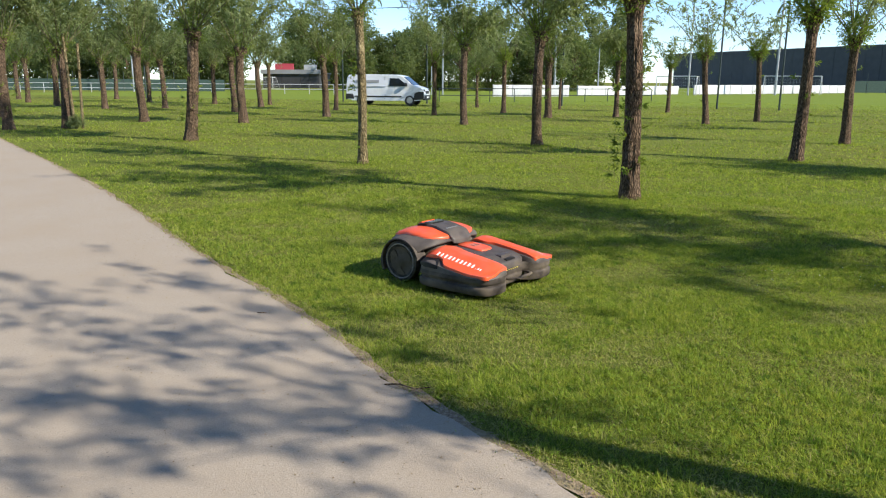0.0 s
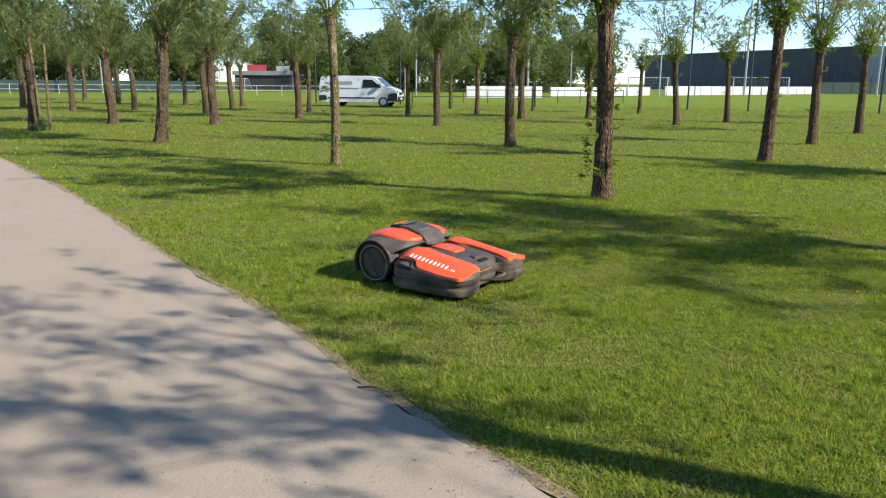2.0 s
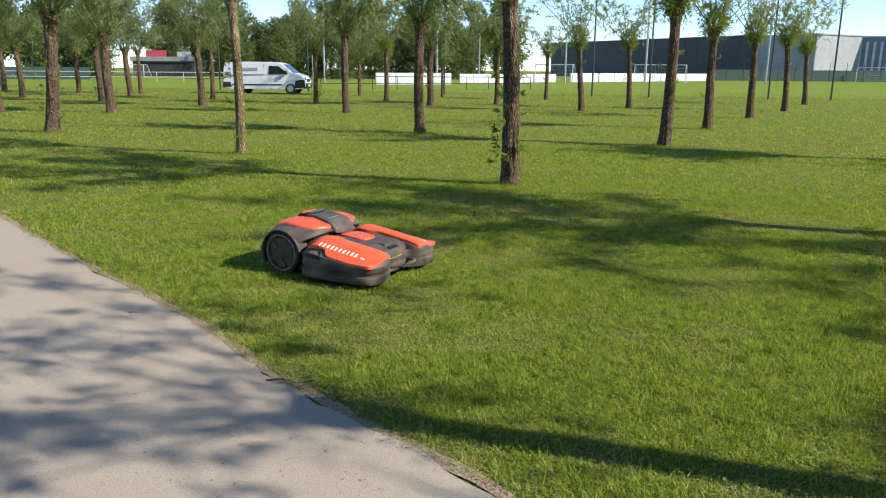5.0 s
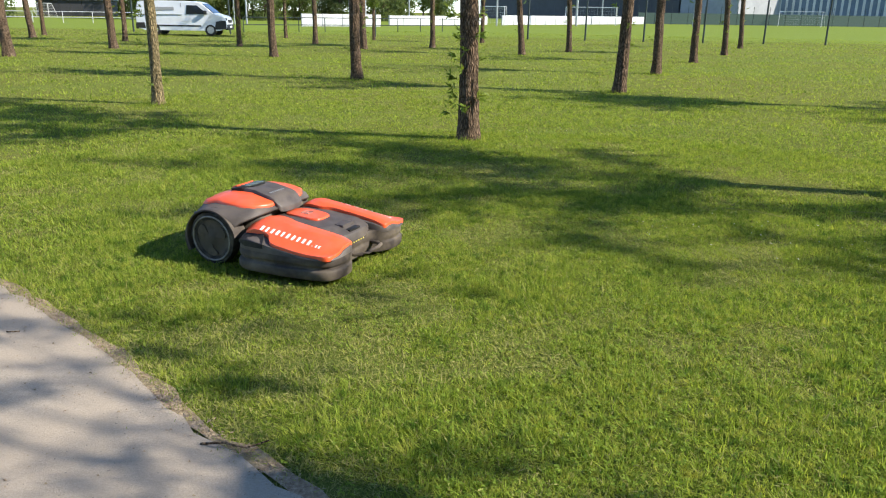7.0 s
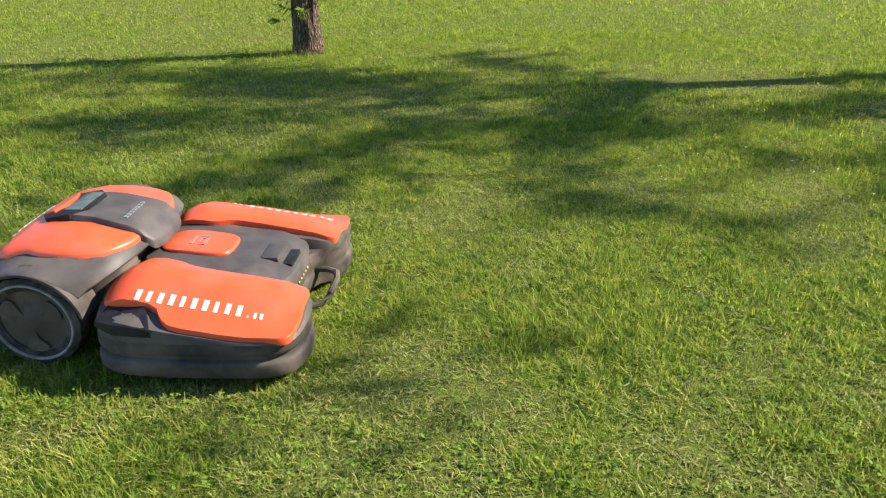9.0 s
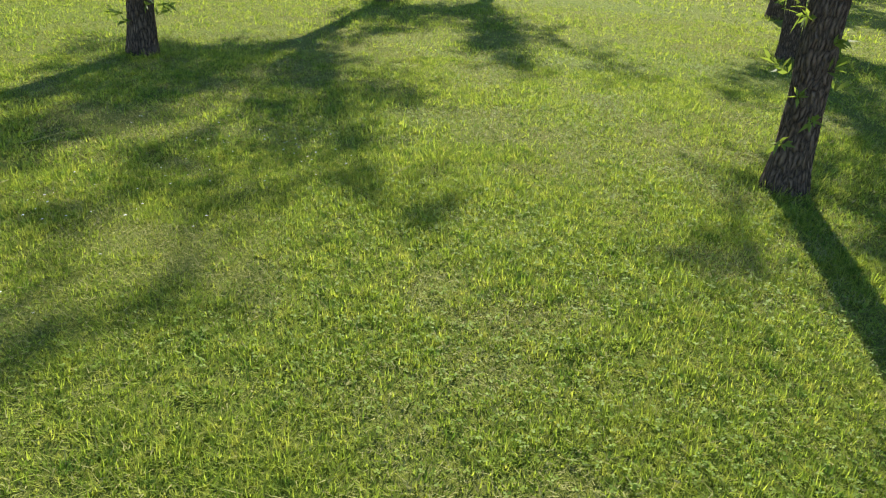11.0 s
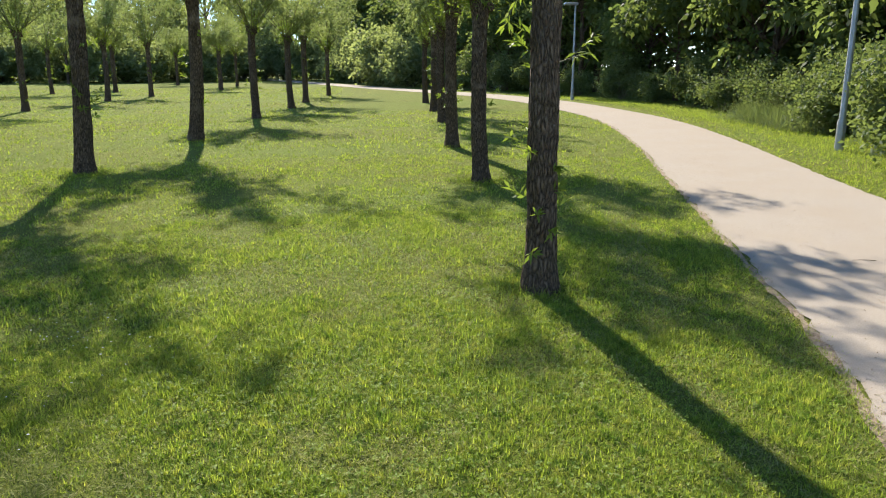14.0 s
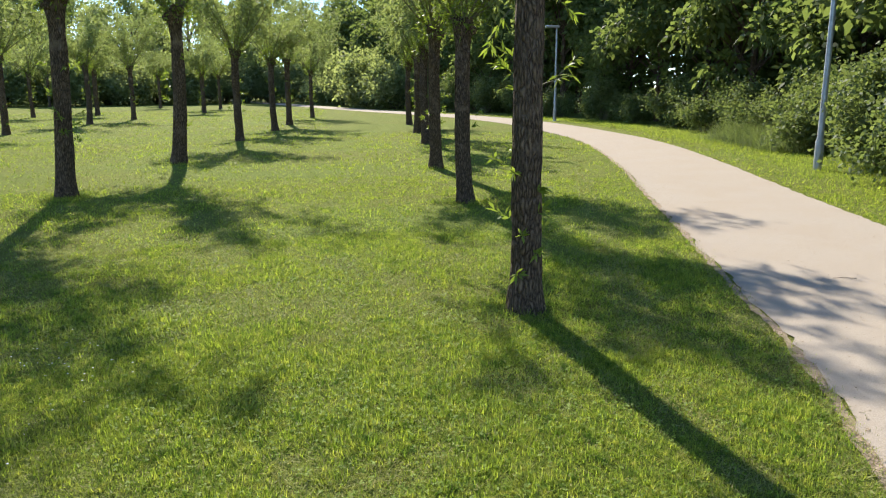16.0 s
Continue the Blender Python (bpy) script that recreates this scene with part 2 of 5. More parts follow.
def empty(name, label, category, group="", kind=""):
    return tagged(new(name), label, category, group, kind)


def tri_mesh(name, verts, corners, material):
    """A mesh of loose flat pieces with the same number of corners: verts is (n, corners, 3)."""
    n = len(verts)
    me = bpy.data.meshes.new(name)
    me.vertices.add(n * corners)
    me.vertices.foreach_set("co", verts.astype(np.float32).ravel())
    me.loops.add(n * corners)
    me.loops.foreach_set("vertex_index", np.arange(n * corners, dtype=np.int32))
    me.polygons.add(n)
    me.polygons.foreach_set("loop_start", np.arange(0, n * corners, corners, dtype=np.int32))
    me.polygons.foreach_set("loop_total", np.full(n, corners, dtype=np.int32))
    me.update(calc_edges=True)
    me.materials.append(material)
    return me


def unit(v):
    return v / np.maximum(np.linalg.norm(v, axis=-1, keepdims=True), 1e-9)


def leaf_quads(at, way, length, width, rng):
    """Pointed leaves at the points, along the ways, each turned at random."""
    n = len(at)
    way = unit(way)
    side = unit(np.cross(way, rng.normal(size=(n, 3))))
    L = (length * rng.uniform(0.65, 1.3, n))[:, None]
    W = (width * rng.uniform(0.7, 1.3, n))[:, None]
    sag = np.zeros((n, 3))
    sag[:, 2] = -0.12
    mid = at + way * L * 0.45
    return np.stack([at, mid + side * W * 0.5, at + way * L + sag * L, mid - side * W * 0.5], 1)


def tube(bm, pts, radii, sides=8, cap=True, rough=0.0, rng=None):
    """A tapering tube through the points."""
    rings = []
    pts = [Vector(p) for p in pts]
    ref = Vector((0.3, 0.9, 0.1))
    for i, p in enumerate(pts):
        d = (pts[min(i + 1, len(pts) - 1)] - pts[max(i - 1, 0)]).normalized()
        a = d.cross(ref)
        if a.length < 0.05:
            a = d.cross(Vector((1, 0, 0)))
        a.normalize()
        b = d.cross(a)
        ring = []
        for k in range(sides):
            w = 2 * math.pi * k / sides
            r = radii[i] * (1 + (rng.uniform(-rough, rough) if rng is not None else 0))
            ring.append(bm.verts.new(p + (a * math.cos(w) + b * math.sin(w)) * r))
        rings.append(ring)
    for r0, r1 in zip(rings, rings[1:]):
        for k in range(sides):
            bm.faces.new((r0[k], r0[(k + 1) % sides], r1[(k + 1) % sides], r1[k]))
    if cap:
        bm.faces.new(rings[0][::-1])
        bm.faces.new(rings[-1])


def box(bm, x0, x1, y0, y1, z0, z1, bevel=0.0):
    vs = [bm.verts.new((x, y, z)) for x in (x0, x1) for y in (y0, y1) for z in (z0, z1)]
    fs = [bm.faces.new([vs[i] for i in f]) for f in ((0, 1, 3, 2), (4, 6, 7, 5), (0, 4, 5, 1), (2, 3, 7, 6), (0, 2, 6, 4), (1, 5, 7, 3))]
    if bevel:
        edges = list({e for f in fs for e in f.edges})
        bmesh.ops.bevel(bm, geom=edges, offset=bevel, segments=2, affect="EDGES", profile=0.6)


def rounded(outline, times=2):
    """Cuts a closed outline's corners."""
    for _ in range(times):
        out = []
        for (x0, y0), (x1, y1) in zip(outline, outline[1:] + outline[:1]):
            out += [(0.75 * x0 + 0.25 * x1, 0.75 * y0 + 0.25 * y1), (0.25 * x0 + 0.75 * x1, 0.25 * y0 + 0.75 * y1)]
        outline = out
    return outline


def shell(bm, outline, levels):
    """Rings of the outline shrunk about its middle: levels are (scale, height or function of x and y); closed at both ends."""
    cx = sum(p[0] for p in outline) / len(outline)
    cy = sum(p[1] for p in outline) / len(outline)
    rings = []
    for s, z in levels:
        ring = []
        for x, y in outline:
            px, py = cx + (x - cx) * s, cy + (y - cy) * s
            ring.append(bm.verts.new((px, py, z(px, py) if callable(z) else z)))
        rings.append(ring)
    n = len(outline)
    for a, b in zip(rings, rings[1:]):
        for k in range(n):
            bm.faces.new((a[k], a[(k + 1) % n], b[(k + 1) % n], b[k]))
    bm.faces.new(rings[0][::-1])
    bm.faces.new(rings[-1])


# ---- the path's edge and the ground ----
EDGE = [(-62, 88), (-30, 46.5), (-18, 30.3), (-10.82, 19.88), (-6.46, 13.67), (-3.98, 9.98), (-1.87, 6.59), (-0.55, 4.6), (0.07, 3.5), (0.83, 2.4), (1.39, 1.5), (1.98, 0.7), (2.91, -0.45), (4.62, -2.57), (6.1, -4.38), (8.9, -7.85), (12.7, -12.1), (16.1, -15.2), (23.7, -20.6), (30.7, -24.0), (37.0, -25.9), (45, -28.2), (64, -34.5), (95, -45), (140, -60)]


def smooth_line(pts, step=0.12):
    out = []
    for i in range(len(pts) - 1):
        p0, p1, p2, p3 = (np.array(pts[max(0, min(len(pts) - 1, i + k))], float) for k in (-1, 0, 1, 2))
        n = max(2, int(np.linalg.norm(p2 - p1) / step))
        t = np.linspace(0, 1, n, endpoint=False)[:, None]
        m1, m2 = (p2 - p0) / 2, (p3 - p1) / 2
        d = np.linalg.norm(p2 - p1)
        m1, m2 = unit(m1) * d, unit(m2) * d
        out.append((2 * t**3 - 3 * t**2 + 1) * p1 + (t**3 - 2 * t**2 + t) * m1 + (-2 * t**3 + 3 * t**2) * p2 + (t**3 - t**2) * m2)
    return np.concatenate(out)


LINE = smooth_line(EDGE)
TANG = unit(np.gradient(LINE, axis=0))
NORM = np.stack([TANG[:, 1], -TANG[:, 0]], 1)
WIDE = np.interp(LINE[:, 0], [-20, -1, 2, 8, 40], [3.0, 2.75, 2.45, 2.25, 2.4])


def from_edge(xy):
    """How far points lie from the path's grass edge: above 0 on the path."""
    out = np.empty(len(xy))
    near = LINE[::4]
    for a in range(0, len(xy), 4000):
        q = xy[a:a + 4000]
        d = ((q[:, None, :] - near[None]) ** 2).sum(2)
        k = d.argmin(1) * 4
        out[a:a + 4000] = ((q - LINE[k]) * NORM[k]).sum(1)
    return out


def across_at(xy):
    near = LINE[::4]
    k = np.concatenate([((xy[a:a + 4000, None, :] - near[None]) ** 2).sum(2).argmin(1) * 4 for a in range(0, len(xy), 4000)])
    return WIDE[k]


def strip(name, inner, outer, z, material, wobble, label, seed):
    """A flat strip along the path between two distances from its edge, with ragged borders."""
    bm = bmesh.new()
    rows = []
    for i in range(len(LINE)):
        row = []
        for k, o in enumerate((inner, outer)):
            base = o if not callable(o) else o(i)
            p = Vector((LINE[i][0], LINE[i][1], seed + 9 * k))
            w = wobble * (0.5 * noise.noise(p * 1.1) + 0.8 * noise.noise(p * 5.3) + 0.9 * noise.noise(p * 14.3))
            q = LINE[i] + NORM[i] * (base + w)
            row.append(q)
        a, b = row
        rows.append([bm.verts.new((*(a + (b - a) * f), z)) for f in (0, 0.25, 0.5, 0.75, 1)])
    for r0, r1 in zip(rows, rows[1:]):
        for k in range(4):
            bm.faces.new((r0[k], r0[k + 1], r1[k + 1], r1[k]))
    return tagged(part(name, bm, material, None, "", False), label, name.replace("_", " "), "", "structure")


bm = bmesh.new()
GR = 1400
vs = [bm.verts.new(p) for p in ((-GR, -GR, 0), (GR, -GR, 0), (GR, GR, 0), (-GR, GR, 0))]
bm.faces.new(vs)
ground = tagged(part("ground", bm, M_GROUND, None, "", False), "short mown park lawn with dry patches and clover", "lawn", "", "structure")
strip("path", 0.01, lambda i: WIDE[i], 0.010, M_PATH, 0.04, "pale beige rolled limestone footpath with dappled shade", 2)
strip("path_edge", -0.05, 0.02, 0.007, M_SOIL, 0.035, "brown bare soil border between path and lawn", 5)
bm = bmesh.new()
vs = [bm.verts.new(p) for p in ((-45, 76.5, 0.006), (19, 49.5, 0.006), (80, 24, 0.006), (260, 160, 0.006), (40, 260, 0.006))]
bm.faces.new(vs)
tagged(part("sports_pitch", bm, M_PITCH, None, "", False), "flat bright green football pitch turf", "pitch", "", "structure")


# ---- pollard willows ----
def willow(seed, head, girth, withes, reach, leaves, tuft, pale=False, suckers=0, spread=1.3, rod=1.0):
    """A pollarded willow: furrowed trunk, knobbly head, rods that fan out of it, leaves along the rods and a tuft round the head."""
    rng = np.random.default_rng(seed)
    root = empty("willow_tree", "pollarded willow with furrowed brown trunk and leafy green rods", "tree", "willows on the lawn")
    bm = bmesh.new()
    bend = rng.uniform(-0.05, 0.05, 4)
    pts, rad = [], []
    rows = 52
    for i in range(rows + 1):
        f = i / rows
        z = f * head
        x = bend[0] * math.sin(3.1 * f) + bend[1] * math.sin(6 * f + 1) * 0.4
        y = bend[2] * math.sin(3.1 * f) + bend[3] * math.sin(5 * f + 2) * 0.4
        r = girth * (1.0 - 0.16 * f) * (1 + 0.42 * math.exp(-f * 16)) * (1 + 0.55 * math.exp(-((f - 0.99) / 0.075) ** 2))
        pts.append((x, y, z - 0.03 if i == 0 else z))
        rad.append(r)
    tube(bm, pts, rad, 40)
    for v in bm.verts:
        c = v.co
        ang = math.atan2(c.y, c.x)
        q = Vector((math.cos(ang) * 2.6, math.sin(ang) * 2.6, c.z * 0.9 + seed))
        k = noise.noise(q * 1.9) * 0.10 + noise.noise(Vector((math.cos(ang) * 9, math.sin(ang) * 9, c.z * 2.2 + seed))) * 0.09
        flat = Vector((c.x, c.y, 0))
        k += 0.10 * (abs(noise.noise(Vector((math.cos(ang) * 13, math.sin(ang) * 13, c.z * 3.1 + seed)))) - 0.2)
        v.co += flat.normalized() * girth * k if flat.length > 0.001 else Vector()
    top = Vector(pts[-1])
    for k in range(7):
        a = 2 * math.pi * k / 7 + rng.uniform(-0.3, 0.3)
        c = top + Vector((math.cos(a), math.sin(a), 0)) * girth * 1.0 + Vector((0, 0, rng.uniform(-0.16, 0.04)))
        made = bmesh.ops.create_icosphere(bm, subdivisions=2, radius=girth * rng.uniform(0.45, 0.75), matrix=Matrix.Translation(c))
        for v in made["verts"]:
            v.co += (v.co - c) * 0.35 * noise.noise(v.co * 9)
    part("trunk", bm, M_BARK_PALE if pale else M_BARK, root, "pale yellowish trunk" if pale else "")
    at, way, tat, tway = [], [], [], []
    for k in range(withes):
        a = 2 * math.pi * k / withes + rng.uniform(-0.4, 0.4)
        out = rng.uniform(0.15, spread)
        L = reach * rng.uniform(0.6, 1.1)
        d = Vector((math.cos(a) * out, math.sin(a) * out, 1)).normalized()
        p = top + Vector((math.cos(a), math.sin(a), 0)) * girth * 0.9
        line, n = [p.copy()], 7
        for s in range(n):
            d = (d + Vector((rng.normal(0, 0.07), rng.normal(0, 0.07), 0.05 - 0.10 * s / n * out))).normalized()
            p = p + d * L / n
            line.append(p.copy())
        r0 = rng.uniform(0.012, 0.024) * rod
        bm = bmesh.new()
        tube(bm, line, [r0 * (1 - 0.82 * i / n) for i in range(n + 1)], 5, False)
        part("rod", bm, M_WITHE, root)
        nt_ = int(leaves / withes / 12)
        for s in range(nt_):
            f = rng.uniform(0.22, 1.0) ** 0.8
            i = min(int(f * n), n - 1)
            base = np.array(line[i].lerp(line[i + 1], f * n - i))
            tw = unit(rng.normal(size=3) + np.array((0, 0, 0.35)))
            tl = rng.uniform(0.2, 0.75) * (1.25 - 0.55 * f)
            for j in range(12):
                g = rng.uniform(0.1, 1.0)
                at.append(base + tw * tl * g + np.array((0, 0, -0.25 * tl * g * g)))
                way.append(unit(tw * 0.7 + rng.normal(size=3) * 0.6 + np.array((0, 0, -0.25))))
    for k in range(tuft):
        u = unit(rng.normal(size=3))
        rr = rng.uniform(0.15, 1.0) ** 0.5 * (girth * 1.1 + 0.30)
        tat.append(np.array(top) + np.array((0, 0, 0.16)) + u * rr * np.array((1, 1, 1.15)) * rng.uniform(0.6, 1.2))
        tway.append(unit(u * 0.8 + rng.normal(size=3) * 0.55 + np.array((0, 0, 0.5))))
    rngl = np.random.default_rng(seed + 50)
    me = tri_mesh("foliage", leaf_quads(np.array(at), np.array(way), 0.15, 0.036, rngl), 4, M_WLEAF)
    tagged(new("foliage", me), kind="stuff").parent = root
    for k in range(suckers):
        a, h = rng.uniform(0, 6.3), rng.uniform(0.25, head * 0.7)
        p0 = np.array((math.cos(a) * girth, math.sin(a) * girth, h))
        d = unit(np.array((math.cos(a), math.sin(a), rng.uniform(0.1, 0.9))))
        L = rng.uniform(0.06, 0.22)
        for j in range(11):
            tat.append(p0 + d * L * rng.uniform(0.1, 1))
            tway.append(unit(d + rng.normal(size=3) * 0.6))
    me = tri_mesh("leaf_tuft", leaf_quads(np.array(tat), np.array(tway), 0.092, 0.023, rngl), 4, M_TUFT)
    tagged(new("leaf_tuft", me), kind="stuff").parent = root
    return root


WILLOWS = {
    "full": willow(11, 2.75, 0.150, 22, 3.3, 9000, 900, suckers=26),
    "full2": willow(12, 2.65, 0.155, 20, 3.2, 8400, 900, suckers=5),
    "mid": willow(13, 2.70, 0.120, 15, 2.6, 7000, 1000, suckers=6, spread=1.5),
    "mid2": willow(14, 2.62, 0.112, 18, 3.3, 8000, 1000, suckers=34, spread=1.75),
    "thin": willow(15, 2.72, 0.118, 8, 2.9, 2300, 2500, suckers=3),
    "thin2": willow(16, 2.60, 0.105, 7, 2.7, 1900, 2300, suckers=6),
    "pale": willow(17, 2.85, 0.085, 9, 2.8, 3000, 800, pale=True, suckers=14),
    "near_path": willow(19, 2.6, 0.108, 18, 2.8, 2500, 450, suckers=16, spread=2.5, rod=0.5),
    "path": willow(18, 2.85, 0.125, 18, 3.1, 8000, 800, suckers=15, spread=1.6),
}
# x, y, kind, size, lean east, lean north (degrees)
TREES = [
    (3.03, 9.93, "mid2", 1.03, -1.8, 0), (-0.93, 14.3, "pale", 1.0, -1, 0), (-5.8, 19.6, "full", 1.0, 4.5, 0), (7.85, 15.0, "thin2", 1.12, 1, 0),
    (11.3, 19.4, "thin", 1.0, -0.5, 0), (3.08, 18.6, "mid", 1.0, 0, 0), (1.75, 27.6, "mid", 1.04, 0, 0), (11.15, 28.9, "thin", 0.98, -5, 0),
    (14.1, 31.0, "thin2", 1.05, -3.5, 0), (-6.4, 28.1, "full2", 1.0, 0, 0), (-3.95, 33.3, "full2", 0.95, -3, 0), (0.79, 35.4, "mid2", 0.92, 0, 0),
    (15.55, 24.05, "thin", 1.02, -1.5, 0), (19.9, 28.5, "thin2", 1.1, -4, 0), (25.0, 34.4, "thin", 0.98, -4, 0), (7.93, 5.19, "mid2", 1.05, 1, 0),
    (12.42, 1.74, "path", 1.04, -1.7, -1.8), (16.33, -1.8, "mid", 1.2, -1.7, -1.8), (22.05, -6.39, "path", 0.98, 0, 0), (26.4, -10.3, "mid", 1.0, 0, 1), (30.3, -13.4, "path", 1.02, 0, 0),
    (36.7, -18.9, "mid2", 1.0, 0, 0), (3.64, 1.36, "near_path", 1.0, 0, 0), (7.71, -2.14, "mid", 0.92, 0.6, 0.6), (11.46, -5.02, "path", 0.97, 0, 0),
    (16.7, -9.5, "mid", 1.0, 1, 0), (20.95, -12.95, "path", 1.0, 0, 0), (26.0, -16.9, "mid", 1.0, 0, 0),
    (12.7, 11.1, "mid", 1.0, 0, 0), (18.2, 7.0, "path", 1.0, 0, 0), (24.4, 2.5, "mid", 1.0, 0, 0), (31.4, -2.05, "path", 1.0, -3, 0), (38.2, -7.3, "mid", 1.02, -2, 0),
    (42.2, -11.0, "path", 1.0, 0, 0), (44.1, -3.5, "mid", 1.0, 0, 0), (50.0, -8.05, "mid2", 1.0, 0, 0), (51.0, -12.1, "path", 1.0, 0, 0), (56.6, -14.1, "mid", 1.0, 0, 0),
    (61.5, -3.8, "path", 1.0, 0, 0), (50.2, -19.0, "mid", 1.0, 0, 0), (56.3, -21.9, "mid2", 1.0, 0, 0), (59.5, -25.0, "path", 0.95, 0, 0), (66.0, -22.7, "mid", 1.0, 0, 0),
    (80.8, -18.0, "path", 1.0, 0, 0), (73.6, -25.9, "mid", 1.0, 0, 0), (70.0, -9.0, "mid2", 1.0, 0, 0), (62.0, 6.0, "mid", 1.0, 0, 0), (48.0, 4.0, "path", 1.0, 0, 0),
    (9.1, 34.6, "mid", 0.95, 0, 0), (13.3, 40.1, "thin2", 0.95, 0, 0), (5.75, 33.3, "full2", 0.95, 0, 0), (4.33, 38.3, "thin", 0.95, 0, 0), (3.55, 46.0, "mid2", 0.8, 0, 0),
    (-4.4, 40.8, "mid", 0.95, 0, 0), (-9.0, 37.6, "full", 0.95, -2, 0), (-9.15, 44.5, "full2", 0.95, -3, 0), (-9.4, 48.5, "mid", 0.92, 0, 0), (-13.2, 49.6, "full2", 0.9, 0, 0),
    (-13.7, 41.6, "full", 0.92, -3, 0), (-16.5, 40.6, "full2", 0.95, -2, 0), (-18.2, 52.0, "full", 0.95, 0, 0), (-20.8, 44.4, "full2", 1.0, 0, 0), (-10.15, 28.4, "full2", 0.98, -2.5, 0),
    (-11.2, 24.6, "full2", 0.95, 0, 0), (-12.6, 23.7, "full", 0.98, 0.5, 0), (-25.5, 50.5, "full", 1.0, 0, 0), (-23.5, 60.0, "full2", 1.0, 0, 0), (-30.0, 58.0, "full", 1.0, 0, 0),
    (-17.0, 31.5, "full2", 1.0, 0, 0), (-22.0, 37.5, "full", 1.0, 0, 0), (-28.5, 45.0, "full2", 1.0, 0, 0), (8.1, 43.3, "thin2", 0.7, 0, 0),
]
used = set()
rng = np.random.default_rng(5)
for x, y, kind, size, lx, ly in TREES:
    m = Matrix.Translation((x, y, 0)) @ Euler((radians(-ly), radians(lx), 0)).to_matrix().to_4x4() @ Euler((0, 0, rng.uniform(0, 6.28))).to_matrix().to_4x4()
    if kind in used:
        ob = copy_thing(WILLOWS[kind], m)
    else:
        ob = WILLOWS[kind]
        ob.matrix_basis = m
        used.add(kind)
    ob.scale = (size, size, size)
    if kind == "pale":
        tagged(ob, "slender young willow with pale yellowish trunk", "tree")
    elif kind.startswith("thin"):
        tagged(ob, "pollarded willow with bushy head and few bare rods")
    elif kind.startswith("full"):
        tagged(ob, "pollarded willow with dense grey-green crown and ivy-tufted trunk")


def sprig(tree, start, tip, droop, leaves, seed):
    """A young shoot with narrow leaves that springs from a trunk."""
    rng = np.random.default_rng(seed)
    back = tree.matrix_basis.inverted()
    a, b = Vector(start), Vector(tip)
    line = [back @ (a.lerp(b, f) + Vector((0, 0, -droop * f * f))) for f in np.linspace(0, 1, 6)]
    bm = bmesh.new()
    tube(bm, line, [0.0045, 0.004, 0.0035, 0.003, 0.0022, 0.0012], 5)
    part("shoot", bm, M_WITHE, tree)
    at, way = [], []
    for k in range(leaves):
        f = rng.uniform(0.3, 1.0) * 4.99
        p, q = line[int(f)], line[int(f) + 1]
        at.append(p.lerp(q, f - int(f)))
        way.append(unit(np.array((q - p).normalized()) + rng.normal(size=3) * 0.7 + np.array((0, 0, -0.3))))
    me = tri_mesh("shoot_leaves", leaf_quads(np.array(at), np.array(way), 0.085, 0.018, rng), 4, M_TUFT)
    tagged(new("shoot_leaves", me), kind="stuff").parent = tree


near_tree = WILLOWS["near_path"]
sprig(near_tree, (3.55, 1.28, 1.56), (3.36, 1.16, 1.90), 0.10, 16, 1)
sprig(near_tree, (3.56, 1.29, 1.62), (3.42, 1.14, 1.70), 0.02, 9, 2)
sprig(near_tree, (3.72, 1.44, 2.12), (3.84, 1.55, 2.0), 0.16, 14, 3)
sprig(near_tree, (3.56, 1.28, 2.22), (3.40, 1.17, 2.16), 0.10, 9, 4)


